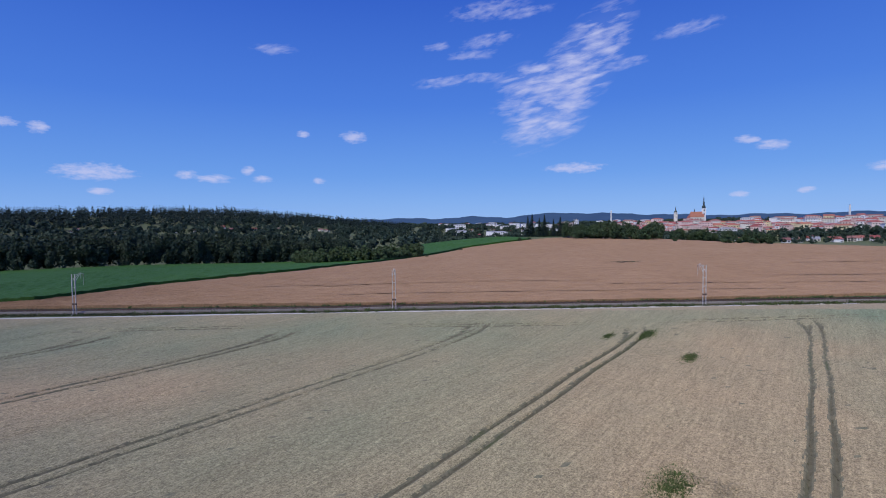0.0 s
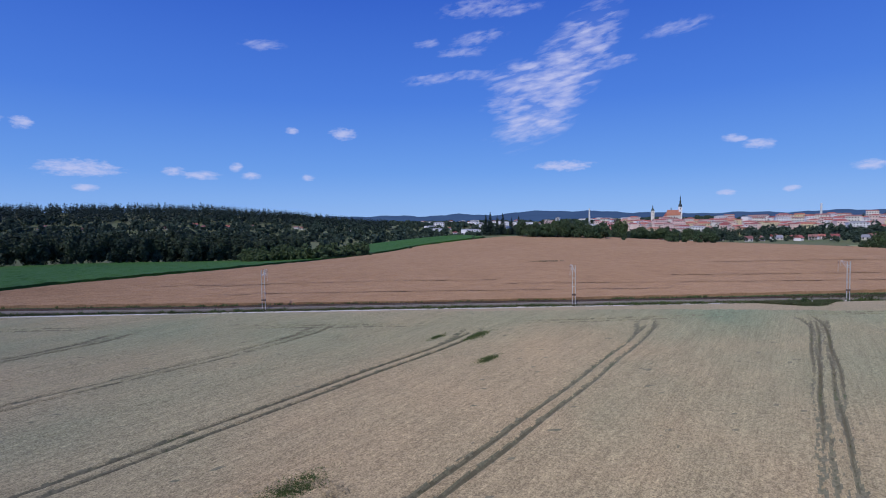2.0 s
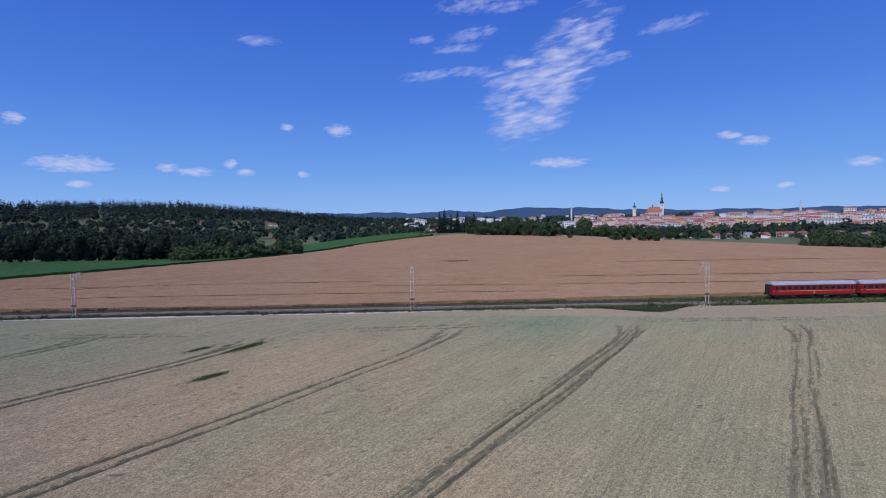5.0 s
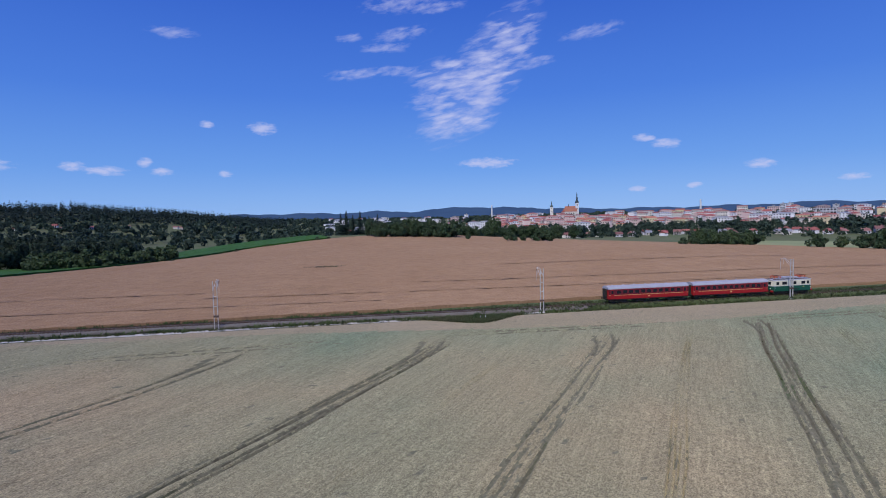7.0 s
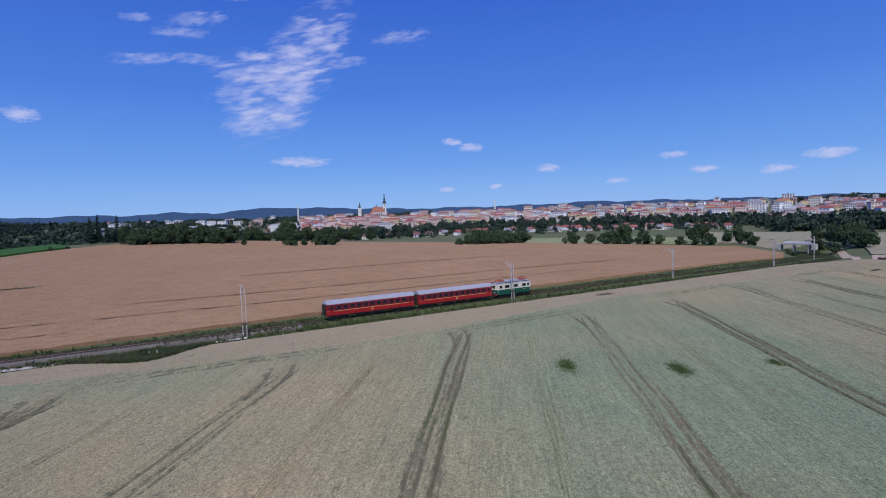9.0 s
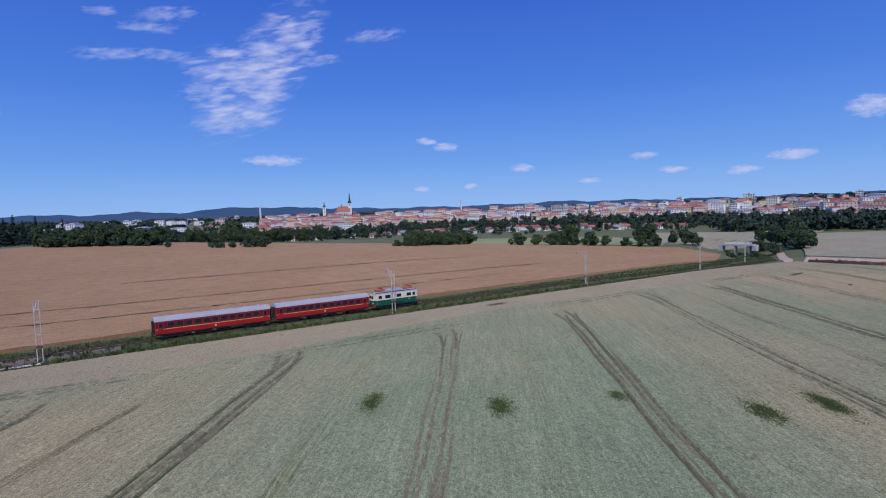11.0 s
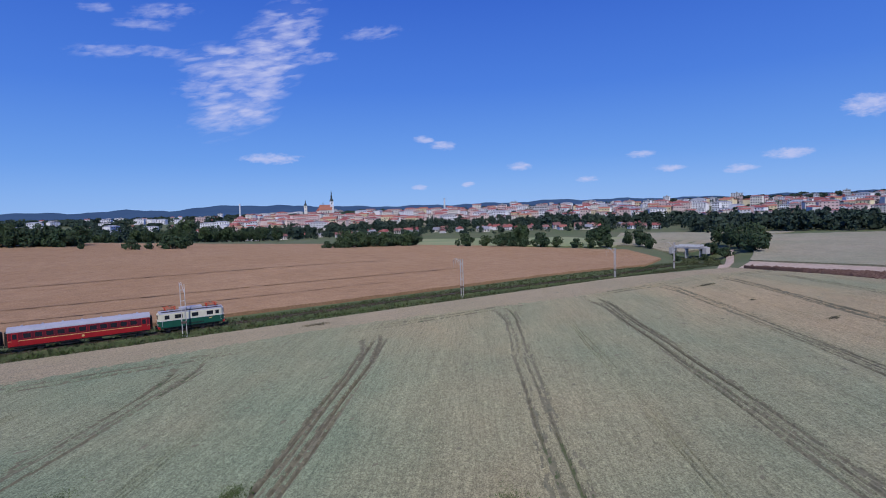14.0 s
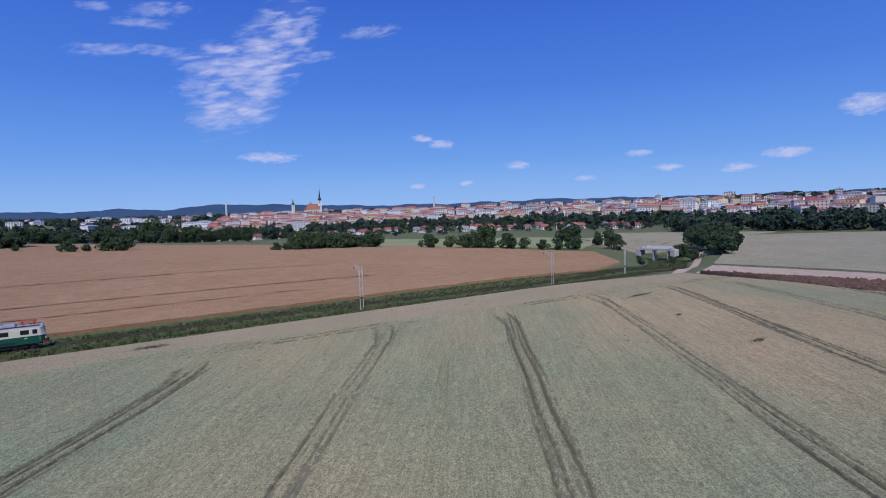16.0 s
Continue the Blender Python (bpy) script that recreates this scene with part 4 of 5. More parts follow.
def coach(length=20.3):
    top = new("passenger_coach")
    h = length / 2
    W_ = 1.42
    part("body", bm_mesh("body", shell([(-W_, 1.0), (-W_ - 0.02, 2.0), (-W_, 3.25), (W_, 3.25), (W_ + 0.02, 2.0), (W_, 1.0)], -h + 0.25, h - 0.25), M["red"], bevel=0.02), top, "glossy dark red side panels")
    arc = [(W_ * 1.05 * math.cos(t), 3.25 + 0.72 * math.sin(t)) for t in np.linspace(0, math.pi, 14)]
    part("roof", bm_mesh("roof", shell(arc, -h + 0.15, h - 0.15), M["roof_grey"]), top, "pale grey arched roof")
    for x in np.linspace(-h + 2, h - 2, 7):
        part("roof_vent", bm_mesh("roof_vent", lambda b: rod(b, (x, 0.3, 3.93), (x, 0.3, 4.1), 0.16, 10), M["roof_grey"]), top)
    for s in (-1, 1):
        part("window_band", bm_mesh("window_band", lambda b: box(b, -h + 0.35, h - 0.35, *sorted((s * (W_ + 0.004), s * (W_ + 0.022))), 2.02, 3.12), M["red_dark"]), top, "maroon band round the windows")
        part("stripe", bm_mesh("stripe", lambda b: box(b, -h + 0.3, h - 0.3, *sorted((s * (W_ + 0.01), s * (W_ + 0.035))), 1.83, 1.92), M["cream_line"]), top, "thin yellow stripe")
        part("sill_beam", bm_mesh("sill_beam", lambda b: box(b, -h + 0.3, h - 0.3, s * 1.25 - 0.08, s * 1.25 + 0.08, 0.78, 1.02), M["black"]), top)
        xs = np.linspace(-h + 2.75, h - 2.75, 11)
        for x in xs:
            pane(top, "window", x - 0.50, x + 0.50, 2.22, 2.98, W_ + 0.02, s, M["red"])
        for k in (-1, 1):
            x = k * (h - 1.15)
            door = part("door", bm_mesh("door", lambda b: box(b, x - 0.42, x + 0.42, *sorted((s * (W_ + 0.02), s * (W_ + 0.05))), 1.05, 3.1), M["red"], bevel=0.012), top)
            pane(door, "door_window", x - 0.26, x + 0.26, 2.2, 2.95, W_ + 0.045, s, M["red_dark"], 0.02)
            part("door_handle", bm_mesh("door_handle", lambda b: rod(b, (x + 0.52, s * (W_ + 0.07), 1.3), (x + 0.52, s * (W_ + 0.07), 2.3), 0.02, 6), M["steel"]), door)
            part("step", bm_mesh("step", lambda b: box(b, x - 0.45, x + 0.45, *sorted((s * 1.2, s * 1.5)), 0.55, 0.6), M["black"]), top)
        part("crest", bm_mesh("crest", lambda b: rod(b, (0, s * (W_ + 0.01), 1.45), (0, s * (W_ + 0.03), 1.45), 0.2, 14), M["cream_line"]), top, "small round yellow crest")
    for k in (-1, 1):
        def gang(b):
            box(b, *sorted((k * (h - 0.27), k * (h + 0.22))), -0.62, 0.62, 1.15, 3.3)
        part("gangway", bm_mesh("gangway", gang, M["black"], bevel=0.05), top, "black folding gangway")
        for s in (-1, 1):
            part("buffer", bm_mesh("buffer", lambda b: [rod(b, (k * (h - 0.25), s * 0.87, 1.05), (k * (h + 0.2), s * 0.87, 1.05), 0.1, 10), rod(b, (k * (h + 0.2), s * 0.87, 1.05), (k * (h + 0.27), s * 0.87, 1.05), 0.23, 16)], M["black"]), top)
        bogie(top, k * (h - 3.0))
    part("underframe", bm_mesh("underframe", lambda b: [box(b, -h + 0.3, h - 0.3, -1.15, 1.15, 0.85, 1.0), box(b, -3.2, -0.6, -1.1, 1.1, 0.35, 0.86), box(b, 0.8, 2.6, -1.1, 0.2, 0.42, 0.86)], M["black"], bevel=0.02), top, "black underframe with boxes")
    return top


def pantograph(parent, x, raised):
    def p(b):
        zt = 5.55 if raised else 4.55
        for s in (-1, 1):
            rod(b, (x - 0.85, s * 0.55, 4.22), (x + 0.85, s * 0.55, 4.22), 0.045)
            for k in (-1, 1):
                rod(b, (x + k * 0.75, s * 0.55, 4.25), (x + k * 1.0 * (0.8 if raised else 1.1), s * 0.5, (4.25 + zt) / 2), 0.04)
                rod(b, (x + k * 1.0 * (0.8 if raised else 1.1), s * 0.5, (4.25 + zt) / 2), (x + k * 0.15, s * 0.45, zt), 0.035)
        for k in (-1, 1):
            rod(b, (x + k * 0.85, -0.6, 4.22), (x + k * 0.85, 0.6, 4.22), 0.045)
            for s in (-1, 1):
                rod(b, (x + k * 0.8, s * 0.6, 3.9), (x + k * 0.8, s * 0.6, 4.2), 0.09)
    pg = part("pantograph", bm_mesh("pantograph", p, M["panto"]), parent, "red-painted lowered pantograph" if not raised else "red-painted raised pantograph")
    zt = 5.6 if raised else 4.6

    def strip_(b):
        for k in (-1, 1):
            rod(b, (x + k * 0.14, -0.85, zt), (x + k * 0.14, 0.85, zt), 0.035)
    part("contact_strip", bm_mesh("contact_strip", strip_, M["black"]), pg)


def loco(length=11.9):
    top = new("electric_locomotive")
    h = length / 2 - 0.35
    W_ = 1.44

    def body(z0, z1, grow=0.0):
        def build(b):
            # plan with chamfered, slightly raked cab ends
            plan = [(-h, -0.95), (-h + 0.45, -W_), (h - 0.45, -W_), (h, -0.95), (h, 0.95), (h - 0.45, W_), (-h + 0.45, W_), (-h, 0.95)]
            lo = [b.verts.new((x * (1 + grow), y * (1 + grow), z0)) for x, y in plan]
            hi = [b.verts.new((x * (0.985 if z1 > 3 else 1) * (1 + grow), y * (1 + grow), z1)) for x, y in plan]
            for i in range(8):
                b.faces.new([lo[i], lo[(i + 1) % 8], hi[(i + 1) % 8], hi[i]])
            b.faces.new(lo[::-1])
            b.faces.new(hi)
        return build
    part("lower_body", bm_mesh("lower_body", body(0.92, 2.16), M["green"], bevel=0.03), top, "dark green lower body")
    part("upper_body", bm_mesh("upper_body", body(2.16, 3.42), M["cream"], bevel=0.03), top, "cream upper body")
    part("waist_line", bm_mesh("waist_line", body(2.13, 2.19, 0.008), M["white_sign"]), top, "thin pale waist line")
    arc = [(W_ * 0.99 * math.cos(t), 3.42 + 0.36 * math.sin(t)) for t in np.linspace(0, math.pi, 12)]
    part("roof", bm_mesh("roof", shell(arc, -h + 0.2, h - 0.2), M["roof_grey"], bevel=0.02), top, "pale grey roof")
    part("roof_hood", bm_mesh("roof_hood", lambda b: box(b, -1.9, 1.9, -0.95, 0.95, 3.7, 4.18), M["roof_grey"], bevel=0.12), top)
    part("roof_walk", bm_mesh("roof_walk", lambda b: [box(b, -h + 0.5, h - 0.5, s * 1.1 - 0.15, s * 1.1 + 0.15, 3.72, 3.78) for s in (-1, 1)], M["black"]), top)
    pantograph(top, -3.5, False)
    pantograph(top, 3.5, False)
    for s in (-1, 1):
        for x, wd in ((-4.15, 0.34), (-2.55, 0.30), (-1.95, 0.30), (0.5, 0.5), (3.05, 0.5), (4.35, 0.26)):
            pane(top, "side_window", x - wd, x + wd, 2.5, 3.1, W_, s, M["black"])
        part("vent_grille", bm_mesh("vent_grille", lambda b: [box(b, -0.9, 1.9, *sorted((s * (W_ + 0.005), s * (W_ + 0.03))), 1.15 + k * 0.1, 1.2 + k * 0.1) for k in range(3)], M["black"]), top)
        part("emblem", bm_mesh("emblem", lambda b: box(b, 2.9, 3.35, *sorted((s * (W_ + 0.004), s * (W_ + 0.02))), 1.75, 1.92), M["cream_line"]), top, "small yellow emblem")
        for k in (-1, 1):
            part("step", bm_mesh("step", lambda b: [box(b, k * 4.6 - 0.3, k * 4.6 + 0.3, *sorted((s * 1.25, s * 1.5)), 0.5, 0.55), box(b, k * 4.6 - 0.3, k * 4.6 + 0.3, *sorted((s * 1.25, s * 1.5)), 0.8, 0.85)], M["black"]), top)
            part("handrail", bm_mesh("handrail", lambda b: rod(b, (k * 4.95, s * (W_ + 0.05), 1.2), (k * 4.95, s * (W_ + 0.05), 2.5), 0.02, 6), M["white_sign"]), top)
    for k in (-1, 1):
        for y in (-0.5, 0.5):
            def wind(b):
                box(b, *sorted((k * (h - 0.03), k * (h + 0.02))), y - 0.4, y + 0.4, 2.5, 3.15)
            part("windscreen", bm_mesh("windscreen", wind, M["glass"], bevel=0.01), top)
        for y in (-0.85, 0.85, 0):
            part("headlamp", bm_mesh("headlamp", lambda b: rod(b, (k * (h - 0.05), y, 1.55 if y else 3.35), (k * (h + 0.12), y, 1.55 if y else 3.35), 0.13, 14), M["lampglass"]), top)
        part("buffer_beam", bm_mesh("buffer_beam", lambda b: box(b, *sorted((k * (h - 0.3), k * (h + 0.06))), -1.35, 1.35, 0.75, 1.15), M["red"], bevel=0.02), top, "red buffer beam")
        for s in (-1, 1):
            part("buffer", bm_mesh("buffer", lambda b: [rod(b, (k * h, s * 0.87, 1.0), (k * (h + 0.3), s * 0.87, 1.0), 0.1, 10), rod(b, (k * (h + 0.3), s * 0.87, 1.0), (k * (h + 0.37), s * 0.87, 1.0), 0.23, 16)], M["black"]), top)
        bogie(top, k * 2.9, 2.2)
    part("underframe", bm_mesh("underframe", lambda b: [box(b, -h + 0.2, h - 0.2, -1.3, 1.3, 0.72, 0.93), box(b, -1.2, 1.2, -1.15, 1.15, 0.35, 0.75)], M["black"], bevel=0.02), top, "black underframe")
    return top


def on_track(ob, s):
    x, y, h = along(s)
    ob.matrix_basis = pose(x, y, float(level(x)) + 0.55, 0, 0, h)
    return ob


s0 = TAIL
c1 = tagged(on_track(coach(), s0 + 10.15), "dark red vintage passenger coach with pale grey roof", "railway coach", group="coaches of the train")
c2 = copy_thing(c1, Matrix.Identity(4))
on_track(c2, s0 + 20.3 + 0.75 + 10.15)
tagged(on_track(loco(), s0 + 41.35 + 0.7 + 5.95), "green and cream electric locomotive with red pantographs", "locomotive")

# ---- bridge ----


def bridge():
    top = new("road_bridge")
    part("deck", bm_mesh("deck", lambda b: box(b, -9.5, 9.5, -3.2, 3.2, -0.75, 0), M["concrete"], bevel=0.05), top, "pale concrete deck")
    for s in (-1, 1):
        part("parapet", bm_mesh("parapet", lambda b: box(b, -9.5, 9.5, s * 3.1 - 0.15, s * 3.1 + 0.15, 0, 0.3), M["concrete"], bevel=0.03), top)
        for x in np.linspace(-6.5, 6.5, 8):
            part("railing_panel", bm_mesh("railing_panel", lambda b: [box(b, x - 0.8, x + 0.8, s * 3.1 - 0.03, s * 3.1 + 0.03, 1.35, 1.45), box(b, x - 0.85, x - 0.75, s * 3.1 - 0.05, s * 3.1 + 0.05, 0.28, 1.5),
                                                                       box(b, x - 0.8, x + 0.8, s * 3.1 - 0.02, s * 3.1 + 0.02, 0.5, 1.2)], M["white_sign"]), top, "white railing panel")
    for x in (-6.8, 1.5):
        for y in (-2.2, 0, 2.2):
            part("pillar", bm_mesh("pillar", lambda b: rod(b, (x, y, -8.5), (x, y, -0.7), 0.32, 14), M["concrete"]), top)
        part("crosshead", bm_mesh("crosshead", lambda b: box(b, x - 0.45, x + 0.45, -3, 3, -1.3, -0.74), M["concrete"], bevel=0.04), top)
    for k in (-1, 1):
        part("abutment", bm_mesh("abutment", lambda b: box(b, *sorted((k * 8.8, k * 11)), -3.6, 3.6, -4.0, -0.2), M["concrete"], bevel=0.05), top)
    return top


tagged(bridge(), "small pale concrete road bridge over the railway cutting", "bridge").matrix_basis = pose(455.7, 138.5, -1.35, 0, 0, 99) @ Matrix.Diagonal((0.86, 0.9, 0.9, 1))

# ---- trees ----


def leaf_cloud(rng, n, radii, centre, size, lumps=9, squash=0.8, shape="round"):
    """Corner points of many small leaf sprays gathered in lumps, with an uneven outline."""
    lc = rng.normal(0, 1, (lumps, 3))
    lc /= np.linalg.norm(lc, axis=1)[:, None]
    lc *= rng.uniform(0.35, 0.85, (lumps, 1))
    if shape == "tall":
        lc[:, 2] = np.linspace(-0.95, 0.95, lumps)
        lc[:, :2] *= (1.05 - np.abs(lc[:, 2:3]) * 0.75) * 0.75
    which = rng.integers(0, lumps, n)
    d = rng.normal(0, 1, (n, 3))
    d /= np.linalg.norm(d, axis=1)[:, None]
    rad = rng.uniform(0.28, 0.52, lumps)[which] * rng.uniform(0.55, 1.0, n) ** 0.4
    p = lc[which] + d * rad[:, None]
    p = p * np.array(radii) + np.array(centre)
    nrm = d + rng.normal(0, 0.55, (n, 3))
    nrm /= np.linalg.norm(nrm, axis=1)[:, None]
    a = np.cross(nrm, rng.normal(0, 1, (n, 3)))
    a /= np.linalg.norm(a, axis=1)[:, None]
    b = np.cross(nrm, a)
    s = size * rng.uniform(0.6, 1.4, n)[:, None]
    return np.stack([p - a * s - b * s * 0.6, p + a * s - b * s * 0.7, p + a * s * 0.8 + b * s * 0.6, p - a * s * 0.6 + b * s * 0.8], 1).reshape(-1, 3)


def quads(n):
    return np.arange(n * 4).reshape(-1, 4)


def tree(kind, seed, height, width, mat):
    rng = np.random.default_rng(seed)
    top = new(kind)
    trunk_h = height * (0.28 if kind != "bush" else 0.12)

    def trunk(b):
        rod(b, (0, 0, -0.3), (0.1, 0, trunk_h), width * 0.05, 8, width * 0.035)
        rod(b, (0.1, 0, trunk_h), (0.05, 0.1, height * 0.8), width * 0.035, 7, width * 0.01)
        for k in range(6):
            t = k * 2.4 + seed
            z0 = trunk_h + (height * 0.4) * k / 6
            rod(b, (0.08, 0, z0), (math.cos(t) * width * 0.36, math.sin(t) * width * 0.36, z0 + height * 0.2), width * 0.018, 5, width * 0.006)
    part("trunk", bm_mesh("trunk", trunk, M["bark"]), top)
    n = 1500 if kind != "bush" else 800
    low = height * (0.03 if kind != "bush" else 0.0)
    c = ((height + low) / 2)
    pts = leaf_cloud(rng, n, (width / 2, width / 2, (height - low) / 2), (0, 0, c), width * 0.046, 18 if kind != "bush" else 12)
    part("crown", mesh_of("crown", pts, quads(n), mat), top)
    return top


def spruce(seed, height):
    rng = np.random.default_rng(seed)
    top = new("spruce")
    part("trunk", bm_mesh("trunk", lambda b: rod(b, (0, 0, -0.3), (0, 0, height), height * 0.018, 7, 0.02), M["bark"]), top)
    n = 700
    t = rng.uniform(0, 1, n) ** 0.75
    z = height * (0.06 + 0.94 * (1 - t))
    r = height * 0.19 * t * rng.uniform(0.3, 1.05, n) * (1 + 0.18 * np.sin(z * 5))
    a = rng.uniform(0, 2 * np.pi, n)
    p = np.stack([r * np.cos(a), r * np.sin(a), z], 1)
    out = np.stack([np.cos(a), np.sin(a), -0.35 + 0 * a], 1)
    side = np.stack([-np.sin(a), np.cos(a), 0 * a], 1)
    s = (0.35 + 0.6 * t)[:, None] * height / 18
    pts = np.stack([p - side * s, p + out * s * 1.4 - side * s * 0.3, p + out * s * 1.4 + side * s * 0.3, p + side * s], 1).reshape(-1, 3)
    part("crown", mesh_of("crown", pts, quads(n), M["needle"]), top)
    return top


kinds = {}


def plant(kind, x, y, size, turn, label, group="", dz=0.0):
    """A tree or bush: the first of its kind is built, the rest are copies turned and scaled."""
    if kind not in kinds:
        name, seed, h, w, mat = {"round_a": ("tree", 1, 10, 9, "leaf"), "round_b": ("tree", 2, 10, 8, "leaf_light"), "round_c": ("tree", 5, 10, 7, "leaf"), "bush_a": ("bush", 3, 4, 5.5, "leaf"),
                                 "bush_b": ("bush", 4, 4, 4.6, "leaf_light"), "spruce": ("spruce", 6, 10, 4, "needle")}[kind]
        kinds[kind] = (spruce(seed, h) if name == "spruce" else tree(name, seed, h, w, M[mat]), h)
        kinds[kind][0]["used"] = 0
    src, h = kinds[kind]
    m = pose(x, y, land1(x, y) + dz - 0.1, 0, 0, turn) @ Matrix.Diagonal((size / h, size / h, size / h, 1))
    if not src["used"]:
        src["used"] = 1
        src.matrix_basis = m
        ob = src
    else:
        ob = copy_thing(src, Matrix.Identity(4))
        ob.matrix_basis = m
    return tagged(ob, label, "tree" if "bush" not in kind else "bush", group)


rng = np.random.default_rng(31)
# bushes on the far edge of the barley and along the meadow
for x, y, s, k in [(241, 320, 8.0, "bush_a"), (247, 318, 7.2, "bush_a"), (232, 324, 4.6, "bush_b"), (224, 326, 6.2, "bush_a"), (203, 352, 5.0, "round_c")]:
    plant(k, x, y, s, rng.uniform(0, 360), "dark round field bush at the barley's edge", "field bushes")
for i in range(24):
    t = i / 23
    x, y = 310 + 74 * t + rng.normal(0, 1.5), 268 + 22 * t + rng.normal(0, 2.0)
    plant(["bush_a", "bush_b", "round_c"][i % 3], x, y, rng.uniform(7.5, 11.0) if i > 3 else 4.5, rng.uniform(0, 360), "dense dark green hedge bush in the barley", "hedge bushes")
for x, y, s, k in [(405, 262, 9, "bush_a"), (416, 255, 8, "bush_b"), (421, 244, 9, "bush_a"), (428, 243, 10, "bush_a"), (436, 240, 15, "round_b"), (440, 228, 9.5, "bush_a"), (446, 220, 7, "bush_b"), (428, 232, 6, "bush_a"),
                   (444, 203, 6, "bush_a"), (449, 196, 7, "bush_b"), (456, 190, 7.5, "bush_a"), (470, 205, 16, "round_a"), (478, 190, 10, "round_c"), (484, 184, 12, "round_a"), (470, 172, 8, "bush_a"), (462, 165, 6, "bush_b")]:
    plant(k, x, y, s, rng.uniform(0, 360), "leafy green tree or bush beside the meadow", "meadow trees")
for x, y, s, k in [(500, 143, 13, "round_a"), (488, 131, 18, "round_c"), (476, 122, 16, "round_a"), (466, 113, 15, "round_c"), (482, 115, 17, "round_a"), (500, 124, 18, "round_b"),
                   (458, 107, 12, "bush_a"), (446, 126, 5, "bush_a"), (430, 133, 4, "bush_b"), (470, 133, 9, "bush_a"), (452, 118, 7, "bush_a"), (424, 128, 3.4, "bush_a")]:
    plant(k, x, y, s * 0.75, rng.uniform(0, 360), "tall dark tree in the grove by the bridge", "bridge grove")
# edge of the barley towards the town: row of trees on the crest
for i in range(30):
    x = 146 + i * 2.1 + rng.normal(0, 1.0)
    y = 398 - 12 * i / 30 + rng.normal(0, 5)
    k = ["round_a", "bush_a", "round_c", "bush_a", "round_b"][int(rng.integers(0, 5))]
    plant(k, x, y, rng.uniform(9, 15) * (0.75 if "bush" in k else 1), rng.uniform(0, 360), "mixed green tree on the field's far edge", "field edge trees")
for x, y, s in [(126, 456, 19), (131, 460, 21), (136, 455, 17), (143, 462, 20), (150, 458, 16), (158, 463, 18)]:
    plant("spruce", x, y, s, rng.uniform(0, 360), "tall dark spruce behind the field", "field edge spruces")
for i in range(34):
    x, y = 165 + i * 6.5 + rng.normal(0, 3), 560 - 1.6 * i + rng.normal(0, 14)
    plant(["round_a", "round_b", "round_c"][i % 3], x, y, rng.uniform(10, 17), rng.uniform(0, 360), "mixed green tree behind the field", "trees behind the field")
plant("round_b", 305, 560, 24, 20, "tall light green lone tree behind the field")
for x, y, s in [(24, 318, 2.0), (52, 366, 2.4), (-66, 240, 1.6), (70, 384, 2.2), (104, 402, 3.0), (112, 404, 2.4)]:
    plant("bush_a", x, y, s, rng.uniform(0, 360), "small lone bush on the field boundary", "boundary bushes")


def woods(name, places, heights, widths, label, mat, n, seed, tall=False, shape="round", size=0.07):
    rng = np.random.default_rng(seed)
    out = []
    for (x, y, z), h, w in zip(places, heights, widths):
        if shape == "cone":
            t = rng.uniform(0, 1, n) ** 0.8
            a = rng.uniform(0, 2 * np.pi, n)
            r = w / 2 * t
            p = np.stack([x + r * np.cos(a), y + r * np.sin(a), z + h * (1 - 0.9 * t)], 1)
            o = np.stack([np.cos(a), np.sin(a), -0.6 + 0 * a], 1)
            sd_ = np.stack([-np.sin(a), np.cos(a), 0 * a], 1)
            s = (w * 0.10 + w * 0.2 * t)[:, None]
            out.append(np.stack([p - sd_ * s, p + o * s - sd_ * s * 0.3, p + o * s + sd_ * s * 0.3, p + sd_ * s + np.array([0, 0, 0.3])], 1).reshape(-1, 3))
        else:
            out.append(leaf_cloud(rng, n, (w / 2, w / 2, h * 0.5), (x, y, z + h * 0.5), w * size, 7, shape="tall" if tall else "round"))
    pts = np.concatenate(out)
    return tagged(new(name, mesh_of(name, pts, quads(len(pts) // 4), mat)), label, "woodland", kind="stuff")


def scatter(rng, n, az0, az1, r0, r1):
    a, r = np.radians(rng.uniform(az0, az1, n)), np.sqrt(rng.uniform(r0 ** 2, r1 ** 2, n))
    x, y = 120 + r * np.sin(a), r * np.cos(a)
    return np.stack([x, y, land(x, y)], 1)


rng = np.random.default_rng(77)
# wood edge along the maize
edge = spline([(-460, 350), (-260, 345), (-177, 361), (-125, 390), (-75, 411), (-30, 425)], 30)
pl = []
for k in range(4):
    for p in edge[::2]:
        x, y = p[0] + rng.normal(0, 2.5), p[1] + k * 9 + rng.normal(0, 2.5)
        pl.append((x, y, land1(x, y)))
pl = np.array(pl)
hts = rng.uniform(17, 26, len(pl)) * np.where(pl[:, 0] > -70, 0.8, 1.0)
woods("wood_edge", pl, hts, rng.uniform(8, 13, len(pl)), "tall dark green broadleaved wood behind the maize", M["wood_leaf"], 560, 1, size=0.055)
pl = []
fr = spline([(-62, 372), (-48, 338), (-30, 316), (-12, 304), (6, 314), (20, 336)], 12)
for p in fr:
    x, y = p[0] + rng.normal(0, 1.5), p[1] + 3 + rng.normal(0, 3)
    pl.append((x, y, land1(x, y)))
woods("wood_fringe", np.array(pl), rng.uniform(6, 11, len(pl)), rng.uniform(7, 10, len(pl)), "bushy lower fringe of the wood", M["leaf_light"], 420, 2)
